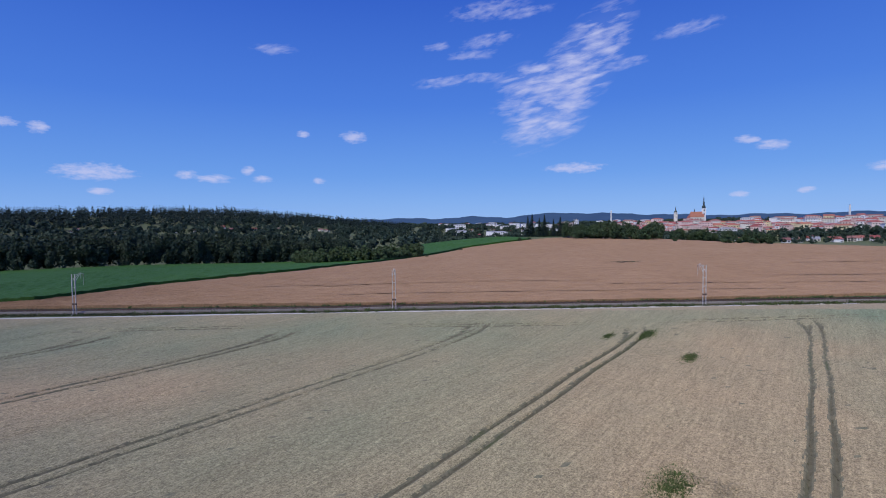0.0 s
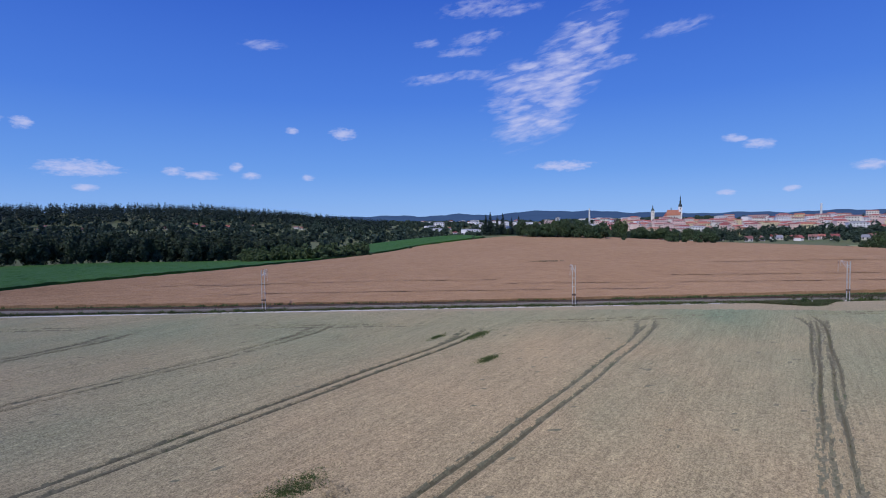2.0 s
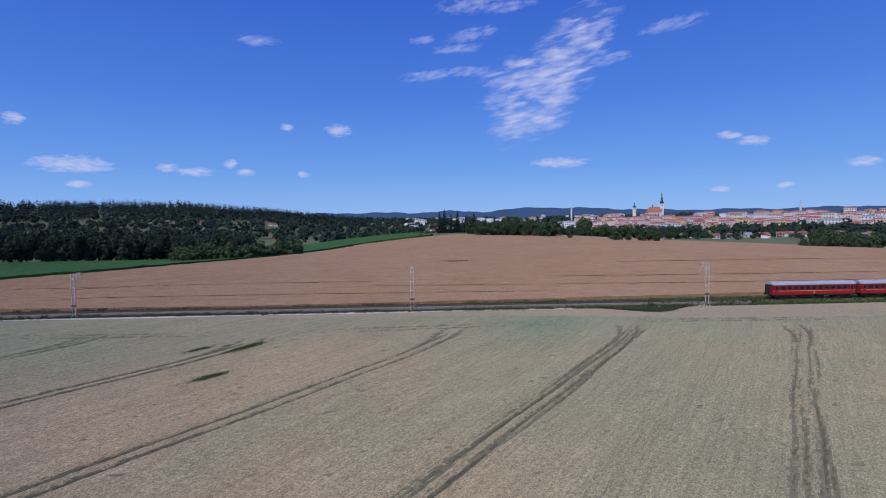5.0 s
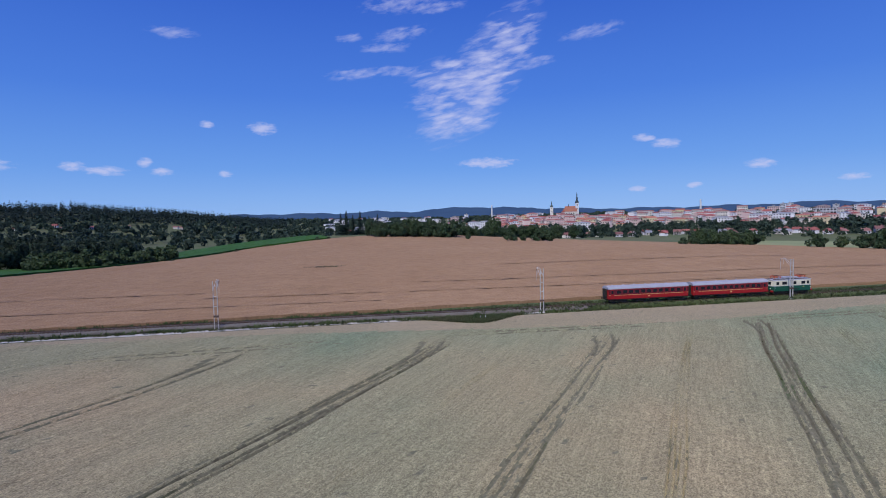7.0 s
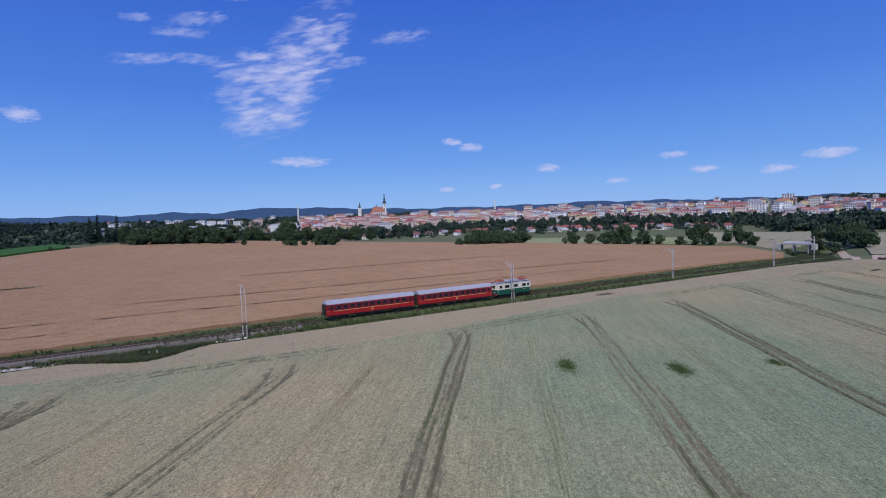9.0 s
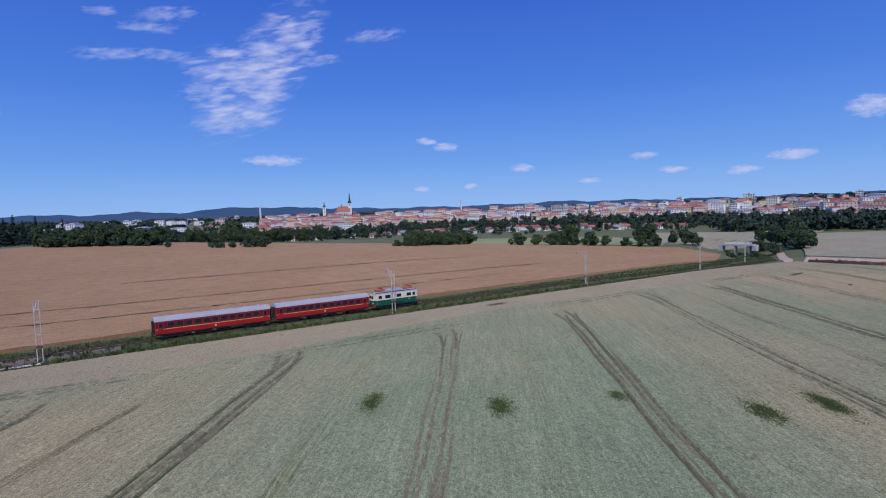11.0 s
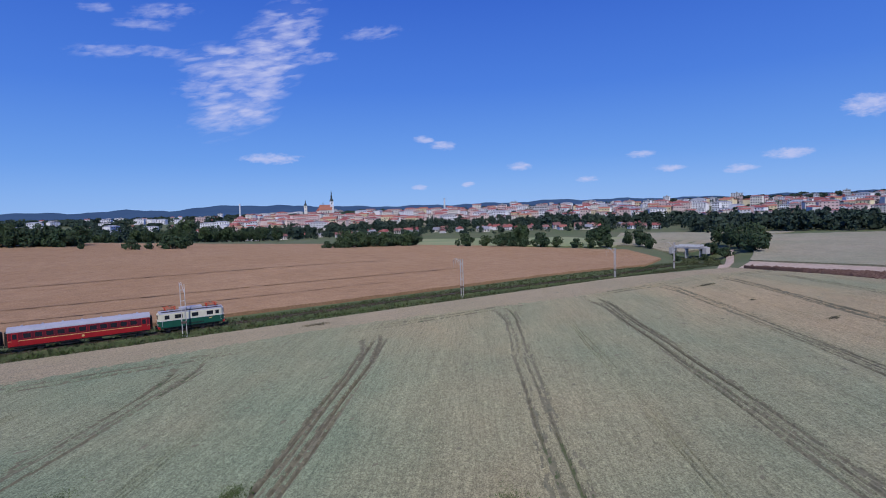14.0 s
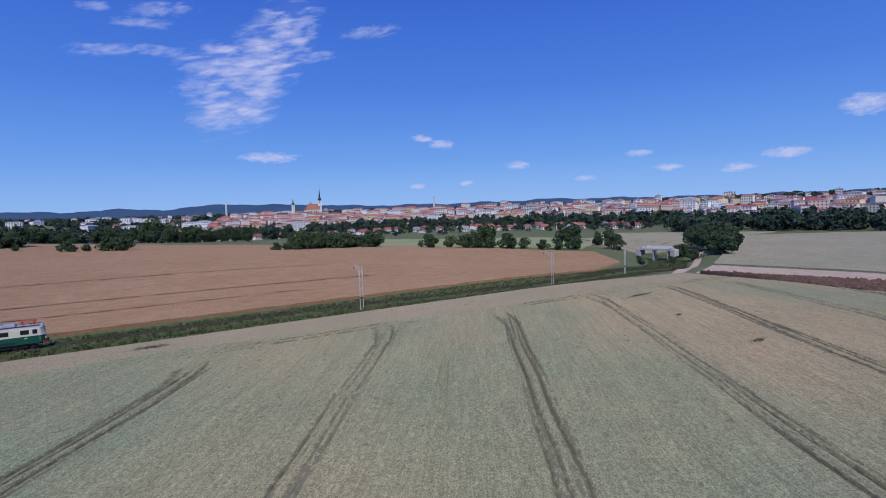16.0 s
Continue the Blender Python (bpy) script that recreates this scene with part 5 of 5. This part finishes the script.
# valley woods, spreading to below the town
pl = np.concatenate([scatter(rng, 700, -45, 14, 560, 1250), scatter(rng, 90, 10, 30, 640, 900), scatter(rng, 200, 30, 66, 740, 900), scatter(rng, 260, 66, 95, 575, 720)])
pl = pl[(np.hypot(pl[:, 0] - 140, pl[:, 1] - 60) > 520)]
woods("valley_woods", pl, rng.uniform(9, 17, len(pl)), rng.uniform(11, 19, len(pl)), "broadleaved woods filling the river valley", M["woods"], 90, 3, size=0.10)
pl = scatter(rng, 2300, -48, -2, 1200, 1560)
woods("forest_hill", pl, rng.uniform(15, 25, len(pl)), rng.uniform(7, 10, len(pl)), "dark spruce forest on the long hill", M["needle"], 26, 4, shape="cone")
pl = np.concatenate([scatter(rng, 620, 14, 85, 900, 1700)])
woods("town_trees", pl, rng.uniform(8, 14, len(pl)), rng.uniform(8, 14, len(pl)), "trees between the houses of the town", M["woods"], 60, 5, size=0.10)
pl = np.concatenate([scatter(rng, 420, -12, 34, 1350, 2700), scatter(rng, 160, 60, 92, 1500, 2600)])
woods("far_valley_woods", pl, rng.uniform(8, 15, len(pl)), rng.uniform(22, 46, len(pl)), "dark woods and hedges in the far valley", M["woods"], 60, 8, size=0.10)
pl = scatter(rng, 330, 16, 66, 630, 800)
woods("garden_trees", pl, rng.uniform(4, 9, len(pl)), rng.uniform(5, 10, len(pl)), "garden trees round the lower houses", M["woods"], 70, 7, size=0.09)
# park trees in a belt below the houses
a_ = np.radians(rng.uniform(20, 90, 300))
r_ = rng.uniform(770, 960, 300)
x_, y_ = 120 + r_ * np.sin(a_), r_ * np.cos(a_)
woods("town_belt", np.stack([x_, y_, land(x_, y_)], 1), rng.uniform(6, 15, 300), rng.uniform(9, 17, 300), "dark belt of trees below the town", M["woods"], 110, 6, size=0.09)

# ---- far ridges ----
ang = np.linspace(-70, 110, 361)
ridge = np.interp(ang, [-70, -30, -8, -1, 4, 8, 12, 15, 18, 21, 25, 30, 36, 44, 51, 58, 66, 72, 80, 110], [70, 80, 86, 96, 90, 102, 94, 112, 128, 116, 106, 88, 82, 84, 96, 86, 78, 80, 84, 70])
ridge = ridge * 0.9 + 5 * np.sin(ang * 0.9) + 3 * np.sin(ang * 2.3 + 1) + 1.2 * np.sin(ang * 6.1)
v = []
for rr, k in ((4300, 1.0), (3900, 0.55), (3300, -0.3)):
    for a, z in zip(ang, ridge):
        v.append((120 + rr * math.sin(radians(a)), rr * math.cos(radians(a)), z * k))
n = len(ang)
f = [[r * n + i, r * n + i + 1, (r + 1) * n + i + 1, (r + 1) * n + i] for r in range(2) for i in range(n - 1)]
# the glowing blue on these ridges is painted haze
tagged(new("backdrop", mesh_of("backdrop", v, f, M["distance"], smooth=True)), "wooded ridges on the horizon, painted in blue haze", "hills", kind="structure")

# ---- town ----


def house(length, width, wall_h, roof_h, wall, roof, cols, rows, name="house", hip=False, chimney=True):
    top = new(name)
    l, w = length / 2, width / 2
    part("wall", bm_mesh("wall", lambda b: box(b, -l, l, -w, w, -4, wall_h), M[wall]), top)
    e = 0.45
    hp = w if hip else 0.0
    v = [(-l - e, -w - e, wall_h), (l + e, -w - e, wall_h), (l + e, w + e, wall_h), (-l - e, w + e, wall_h), (-l - e + hp, 0, wall_h + roof_h), (l + e - hp, 0, wall_h + roof_h)]
    part("roof", mesh_of("roof", v, [[0, 1, 5, 4], [2, 3, 4, 5], [1, 2, 5], [3, 0, 4], [3, 2, 1, 0]], M[roof]), top)
    if chimney:
        part("chimney", bm_mesh("chimney", lambda b: box(b, l * 0.3, l * 0.3 + 0.8, 0.3, 1.1, wall_h, wall_h + roof_h + 0.9), M["roof_brown"]), top)
    for r in range(rows):
        for c in range(cols):
            x = -l + length * (c + 0.5) / cols
            z = wall_h * (r + 0.55) / rows
            hw, hh = min(0.75, length / cols * 0.28), min(0.85, wall_h / rows * 0.28)
            for s in (-1,):
                part("window", bm_mesh("window", lambda b: box(b, x - hw, x + hw, *sorted((s * (w - 0.05), s * (w + 0.06))), z - hh, z + hh), M["glass"]), top)
    return top


def flat_block(length, width, h, wall, cols, rows, name="apartment_block"):
    top = new(name)
    l, w = length / 2, width / 2
    part("wall", bm_mesh("wall", lambda b: box(b, -l, l, -w, w, -5, h), M[wall]), top)
    part("roof", bm_mesh("roof", lambda b: [box(b, -l - 0.3, l + 0.3, -w - 0.3, w + 0.3, h, h + 0.7), box(b, -2, 2, -2, 2, h + 0.7, h + 3)], M["concrete"]), top)
    for r in range(rows):
        for c in range(cols):
            x, z = -l + length * (c + 0.5) / cols, h * (r + 0.55) / rows
            hw, hh = length / cols * 0.3, h / rows * 0.26
            part("window", bm_mesh("window", lambda b: box(b, x - hw, x + hw, -w - 0.08, -w + 0.05, z - hh, z + hh), M["glass"]), top)
    return top


PROTO = []
KINDS = [(8.5, 7, 3.8, 2.8, "wall_white", "roof_red", 3, 2, False), (9, 7, 4, 3, "wall_cream", "roof_brown", 3, 2, False), (8, 7, 3.2, 3, "wall_grey", "roof_brown", 2, 1, False),
         (16, 11, 15, 2.3, "wall_salmon", "roof_red", 4, 3, True), (20, 12, 17, 2.2, "wall_cream", "roof_brown", 5, 4, False), (26, 13, 16, 1.9, "wall_white", "roof_slate", 6, 4, True),
         (18, 12, 14, 2.5, "wall_ochre", "roof_orange", 4, 3, False), (14, 11, 14, 2.6, "wall_white", "roof_red", 3, 3, False), (24, 12, 18, 2.2, "wall_rose", "roof_red", 5, 4, True), (8, 6.5, 3, 3, "wall_cream", "roof_slate", 2, 1, False)]
for L_, W2, H_, R_, wall, roof, c, r, hip in KINDS:
    PROTO.append([house(L_, W2, H_, R_, wall, roof, c, r, hip=hip), False, L_, roof.split("_")[1], wall.split("_")[1]])
BLOCKS = [[flat_block(34, 13, 12, "wall_white", 8, 3), False], [flat_block(26, 13, 16, "wall_rose", 6, 4), False], [flat_block(40, 14, 11, "wall_cream", 9, 3), False], [flat_block(20, 13, 18, "wall_white", 5, 5), False]]


def settle(entry, m, label, category, group):
    if entry[1]:
        ob = copy_thing(entry[0], m)
    else:
        ob = entry[0]
        ob.matrix_basis = m
        entry[1] = True
    return tagged(ob, label, category, group)


rng = np.random.default_rng(4)
taken = []


def free(x, y, d):
    if any((x - a) ** 2 + (y - b) ** 2 < ((d + e) * 0.5) ** 2 for a, b, e in taken):
        return False
    taken.append((x, y, d))
    return True


far_v, far_f, far_i = [], [], []
FAR_M = sorted({k[4] for k in KINDS} | {k[5] for k in KINDS} | {"glass"})


def far_house(k, m):
    """Adds a plain house of kind k, with its storeys' windows, to the joined far part of the town."""
    L_, W2, H_, R_, wall, roof, cols, rows, hip = KINDS[k]
    l, w, e = L_ / 2, W2 / 2, 0.4
    hp = w if hip else 0.0
    o = len(far_v)
    pts = [(-l, -w, -4), (l, -w, -4), (l, w, -4), (-l, w, -4), (-l, -w, H_), (l, -w, H_), (l, w, H_), (-l, w, H_),
           (-l - e, -w - e, H_), (l + e, -w - e, H_), (l + e, w + e, H_), (-l - e, w + e, H_), (-l - e + hp, 0, H_ + R_), (l + e - hp, 0, H_ + R_)]
    far_v.extend([tuple(m @ Vector(p)) for p in pts])
    for f_ in ([0, 1, 5, 4], [1, 2, 6, 5], [2, 3, 7, 6], [3, 0, 4, 7]):
        far_f.append([o + q_ for q_ in f_])
        far_i.append(FAR_M.index(wall))
    for f_ in ([8, 9, 13, 12], [10, 11, 12, 13], [9, 10, 13], [11, 8, 12]):
        far_f.append([o + q_ for q_ in f_])
        far_i.append(FAR_M.index(roof))
    for r in range(rows):
        for c in range(cols):
            x, z = -l + L_ * (c + 0.5) / cols, H_ * (r + 0.55) / rows
            o = len(far_v)
            far_v.extend([tuple(m @ Vector(p)) for p in ((x - 0.8, -w - 0.05, z - 0.9), (x + 0.8, -w - 0.05, z - 0.9), (x + 0.8, -w - 0.05, z + 0.9), (x - 0.8, -w - 0.05, z + 0.9))])
            far_f.append([o, o + 1, o + 2, o + 3])
            far_i.append(FAR_M.index("glass"))


def town(n, az0, az1, r0, r1, choose, turn=25, tries=4, single=1.0, tall_=(0.55, 1.15)):
    for _ in range(n):
        for _t in range(tries):
            a, r = radians(rng.uniform(az0, az1)), rng.uniform(r0, r1)
            x, y = 120 + r * math.sin(a), r * math.cos(a)
            k = int(rng.choice(choose))
            e = PROTO[k]
            if free(x, y, e[2] * 0.9):
                h = -math.degrees(a) + rng.normal(0, turn) + (90 if rng.random() < 0.15 else 0)
                m = pose(x, y, land1(x, y), 0, 0, h) @ Matrix.Diagonal((1, 1, rng.uniform(*tall_), 1))
                if rng.random() < single or not e[1]:
                    settle(e, m, f"{e[4]} rendered town house with {e[3]} tiled roof", "house", "houses of the town")
                else:
                    far_house(k, m)
                break


# landmark places first
CHURCH = (803, 1249)
taken += [(CHURCH[0], CHURCH[1], 60), (1088, 780, 70), (1363, 332, 70), (985, 478, 40), (1745, 655, 40)]
SMALL, OLD, MIX = [0, 1, 2, 9, 0, 2], [3, 4, 7, 7, 3, 4, 8, 5, 6], [3, 4, 5, 5, 7, 7, 8, 0, 6]
for i in range(112):
    far_left = i < 14
    a, r = radians(rng.uniform(8, 30) if far_left else rng.uniform(44, 88)), rng.uniform(1500, 2000) if far_left else rng.uniform(905, 1600)
    x, y = 120 + r * math.sin(a), r * math.cos(a)
    if free(x, y, 34):
        settle(BLOCKS[i % 4], pose(x, y, land1(x, y), 0, 0, -math.degrees(a) + rng.normal(0, 8)) @ Matrix.Diagonal((rng.uniform(0.6, 1.0), 1, rng.uniform(0.6, 1.15), 1)), "pale flat-roofed apartment block in the town", "apartment block", "apartment blocks")

town(64, 18, 68, 670, 770, SMALL, 40, tall_=(0.9, 1.1))
town(75, 20, 84, 900, 960, OLD, 18)
town(190, 20, 46, 960, 1330, OLD, 20, single=0.22)
town(190, 40, 86, 950, 1330, MIX, 18, single=0.2)
town(150, 50, 95, 1300, 1750, [0, 1, 2, 3, 5, 7], 30, single=0.08, tall_=(0.4, 0.8))
town(60, 2, 22, 900, 1400, SMALL + [5, 5], 40, single=0.25)
town(70, 3, 26, 1500, 2300, [0, 1, 5, 7, 5, 2], 30, single=0.0, tall_=(0.6, 1.0))
town(14, -34, -6, 1060, 1150, [0, 1, 2, 2], 40, single=0.5)
tagged(new("far_houses", mesh_of("far_houses", far_v, far_f, [M[k] for k in FAR_M], far_i)), "dense rows of pale houses with red roofs", "houses", kind="stuff")
def church():
    top = new("church")
    part("nave", bm_mesh("nave", lambda b: box(b, -19, 13, -9, 9, -6, 15), M["wall_cream"]), top, "cream rendered nave")
    v = [(-19.6, -9.6, 15), (13, -9.6, 15), (13, 9.6, 15), (-19.6, 9.6, 15), (-17, 0, 29), (13, 0, 29)]
    part("roof", mesh_of("roof", v, [[0, 1, 5, 4], [2, 3, 4, 5], [1, 2, 5], [3, 0, 4], [3, 2, 1, 0]], M["roof_orange"]), top, "steep orange-red tiled roof")
    part("chancel", bm_mesh("chancel", lambda b: bmesh.ops.create_cone(b, cap_ends=True, segments=6, radius1=7, radius2=7, depth=17, matrix=Matrix.Translation((-20, 0, 4.5))), M["wall_cream"]), top)
    part("chancel_roof", bm_mesh("chancel_roof", lambda b: bmesh.ops.create_cone(b, cap_ends=True, segments=6, radius1=7.6, radius2=0.2, depth=9, matrix=Matrix.Translation((-20, 0, 17.5))), M["roof_red"]), top)
    part("ridge_turret", bm_mesh("ridge_turret", lambda b: [rod(b, (-8, 0, 28), (-8, 0, 32), 1.0), rod(b, (-8, 0, 32), (-8, 0, 36), 1.1, 8, 0.1)], M["copper"]), top)
    for x in (-14, -8, -2, 4):
        part("window", bm_mesh("window", lambda b: box(b, x - 1, x + 1, -9.12, -8.9, 4, 12), M["glass"]), top)
    tower = part("tower", bm_mesh("tower", lambda b: box(b, 9.5, 17.5, -4, 4, -6, 37), M["wall_white"]), top, "white square tower")
    for z in (22, 32):
        part("belfry_window", bm_mesh("belfry_window", lambda b: box(b, 12.6, 14.4, -4.1, -3.9, z - 2, z + 2), M["glass"]), tower)
    spire = part("spire", bm_mesh("spire", lambda b: [rod(b, (13.5, 0, 37), (13.5, 0, 41), 4.9, 8, 4.4), rod(b, (13.5, 0, 41), (13.5, 0, 45), 4.4, 8, 2.2), rod(b, (13.5, 0, 45), (13.5, 0, 50), 2.0, 8, 2.0),
                                                      rod(b, (13.5, 0, 50), (13.5, 0, 53), 2.8, 8, 1.2), rod(b, (13.5, 0, 53), (13.5, 0, 57), 1.1, 8, 1.1), rod(b, (13.5, 0, 57), (13.5, 0, 66), 1.4, 8, 0.1)], M["copper"]), top, "dark stepped onion spire")
    part("finial", bm_mesh("finial", lambda b: rod(b, (13.5, 0, 65), (13.5, 0, 70), 0.15, 6, 0.05), M["copper"]), spire)
    return top


tagged(church(), "white church with orange roof and dark onion-spired tower", "church").matrix_basis = pose(CHURCH[0] - 12, CHURCH[1], 18.0, 0, 0, -20)


def tower_house():
    top = new("gate_tower")
    part("shaft", bm_mesh("shaft", lambda b: box(b, -3.5, 3.5, -3.5, 3.5, -6, 26), M["wall_cream"]), top)
    part("roof", bm_mesh("roof", lambda b: [rod(b, (0, 0, 26), (0, 0, 33), 4.6, 8, 1.2), rod(b, (0, 0, 33), (0, 0, 35), 1.0, 8, 1.0), rod(b, (0, 0, 35), (0, 0, 41), 1.3, 8, 0.1)], M["copper"]), top)
    for z in (14, 22):
        part("window", bm_mesh("window", lambda b: box(b, -0.8, 0.8, -3.6, -3.4, z - 1.3, z + 1.3), M["glass"]), top)
    return top


tagged(tower_house(), "slim cream tower with dark pointed roof", "tower").matrix_basis = pose(744, 1270, 20, 0, 0, -15)
big = tagged(flat_block(64, 18, 22, "wall_grey", 12, 4, "department_store"), "large pale grey flat-roofed building in the town", "large building")
big.matrix_basis = pose(1080, 776, 4, 0, 0, -54)
tall = tagged(flat_block(30, 16, 21, "wall_white", 5, 7, "tower_block"), "white tower block on the far rise", "apartment block")
tall.matrix_basis = pose(1745, 655, 27, 0, 0, -68)
low_ = tagged(flat_block(27, 12, 13, "wall_cream", 6, 4, "office_building"), "cream flat-roofed building above the valley trees", "office building")
low_.matrix_basis = pose(985, 478, 4, 0, 0, -62)


def barracks():
    top = new("long_hall")
    part("wall", bm_mesh("wall", lambda b: box(b, -42, 36, -8, 8, -5, 13), M["wall_cream"]), top)
    v = [(-43, -9, 13), (37, -9, 13), (37, 9, 13), (-43, 9, 13), (-43, 0, 21), (37, 0, 21)]
    part("roof", mesh_of("roof", v, [[0, 1, 5, 4], [2, 3, 4, 5], [1, 2, 5], [3, 0, 4], [3, 2, 1, 0]], M["roof_red"]), top)
    for x in (26, 42):
        part("gable_tower", bm_mesh("gable_tower", lambda b: box(b, x - 5, x + 5, -10, 8, -5, 20), M["wall_white"]), top, "white gabled tower")
        g = [(x - 5.4, -10.4, 20), (x + 5.4, -10.4, 20), (x, -10.4, 28), (x - 5.4, 8.4, 20), (x + 5.4, 8.4, 20), (x, 8.4, 28)]
        part("gable_roof", mesh_of("gable_roof", g, [[0, 1, 2], [5, 4, 3], [1, 4, 5, 2], [3, 0, 2, 5], [0, 3, 4, 1]], M["roof_red"]), top)
    for x in np.linspace(-38, 16, 12):
        for z in (3.5, 8.5):
            part("window", bm_mesh("window", lambda b: box(b, x - 1, x + 1, -8.12, -7.9, z - 1.3, z + 1.3), M["glass"]), top)
    return top


tagged(barracks(), "long red-roofed hall with two white gabled towers", "large building").matrix_basis = pose(1363, 332, 12, 0, 0, -74) @ Matrix.Diagonal((0.85, 0.85, 0.72, 1))
chim = new("factory_chimney")
part("shaft", bm_mesh("shaft", lambda b: rod(b, (0, 0, -5), (0, 0, 42), 2.6, 14, 1.8), M["white_sign"]), chim)
tagged(chim, "tall white factory chimney", "chimney").matrix_basis = pose(1010, 1040, 12)
c2_ = copy_thing(chim, pose(600, 1330, 12))

# ---- weeds in the wheat and the shrub by the track ----
rng = np.random.default_rng(8)
PATCH = [(17.1, 36.6, 3.0, 1.3), (42, 87, 3.4, 0.9), (40.3, 71.8, 2.8, 0.9), (34.6, 87.2, 2.4, 0.6), (167.3, 56.5, 3.4, 1.2), (177.2, 45.8, 3.2, 1.3), (189.1, 39.0, 1.7, 0.9), (195.7, 26.2, 3.0, 1.3), (202.7, 22.7, 3.4, 1.2), (209.7, 14.8, 3.0, 0.5)]
for x, y, a, b in PATCH:
    n = int(240 * a * b)
    u, w_ = rng.normal(0, 0.5, n) * a, rng.normal(0, 0.5, n) * b
    px, py = x + u * 0.667 + w_ * 0.745, y + u * 0.745 - w_ * 0.667
    tufts("weed_patch", np.stack([px, py, land(px, py) + 0.55], 1), 0.30, M["weed"], "bright green weed patch growing in the wheat", "weeds", seed=int(x), blades=6, kind="")
n = 2600
px = 120.6 + rng.normal(0, 5.5, n)
bay = 7.0 * np.exp(-((px - 120.6) / 7.5) ** 2)
py = edge_y(px) + 1.0 - rng.uniform(0, 1, n) * bay
tufts("grass_bay", np.stack([px, py, land(px, py) + np.where(py < edge_y(px) + 0.3, 0.72, 0.1)], 1), 0.5, M["blade"], "grassy bay cut into the wheat's edge", "grass", seed=5, blades=7)
plant("bush_b", 120.6, 102.6, 2.2, 40, "small green shrub beside two white marker posts")
for dx in (0.9, 2.0):
    mk = new("marker_post")
    part("post", bm_mesh("post", lambda b: rod(b, (0, 0, -0.3), (0, 0, 1.5), 0.07, 10), M["white_sign"]), mk)
    part("cap", bm_mesh("cap", lambda b: rod(b, (0, 0, 1.5), (0, 0, 1.56), 0.09, 10), M["band"]), mk)
    x, y = 120.6 + dx, 102.8
    tagged(mk, "white marker post beside the shrub", "marker post", "marker posts").matrix_basis = pose(x, y, land1(x, y))
# trampled spot in the barley
n = 60
px, py = 98.2 + rng.normal(0, 3.4, n), 212.7 + rng.normal(0, 0.9, n)
tufts("trampled_barley", np.stack([px, py, land(px, py) + 0.6], 1), 0.5, M["trodden"], "flattened dark spot in the barley", "crop", seed=2, blades=5, flatness=1.2)

# lodged dark patches in the wheat towards the bare earth
for x, y, a, b in [(290.1, 28.7, 2.2, 0.5), (315, 62.8, 4.0, 0.5), (300, 46, 0.8, 0.3), (220.4, 90.9, 2.6, 1.0)]:
    n = int(34 * a)
    px, py = x + rng.normal(0, 0.5, n) * a, y + rng.normal(0, 0.5, n) * b
    tufts("lodged_patch", np.stack([px, py, land(px, py) + 0.66], 1), 0.26, M["trodden"], "dark patch of lodged wheat", "crop", seed=int(x), blades=6, kind="", flatness=0.9)

# pale laid stalks round the near weed patch
n = 150
ang_ = rng.uniform(0, 2 * np.pi, n)
px, py = 17.1 + np.cos(ang_) * rng.uniform(2.0, 4.2, n) * 1.1, 35.6 + np.sin(ang_) * rng.uniform(1.0, 2.4, n)
tufts("laid_stalks", np.stack([px, py, land(px, py) + 0.68], 1), 0.24, M["ripe"], "pale laid stalks round a weed patch", "crop", seed=22, blades=5, flatness=1.3)
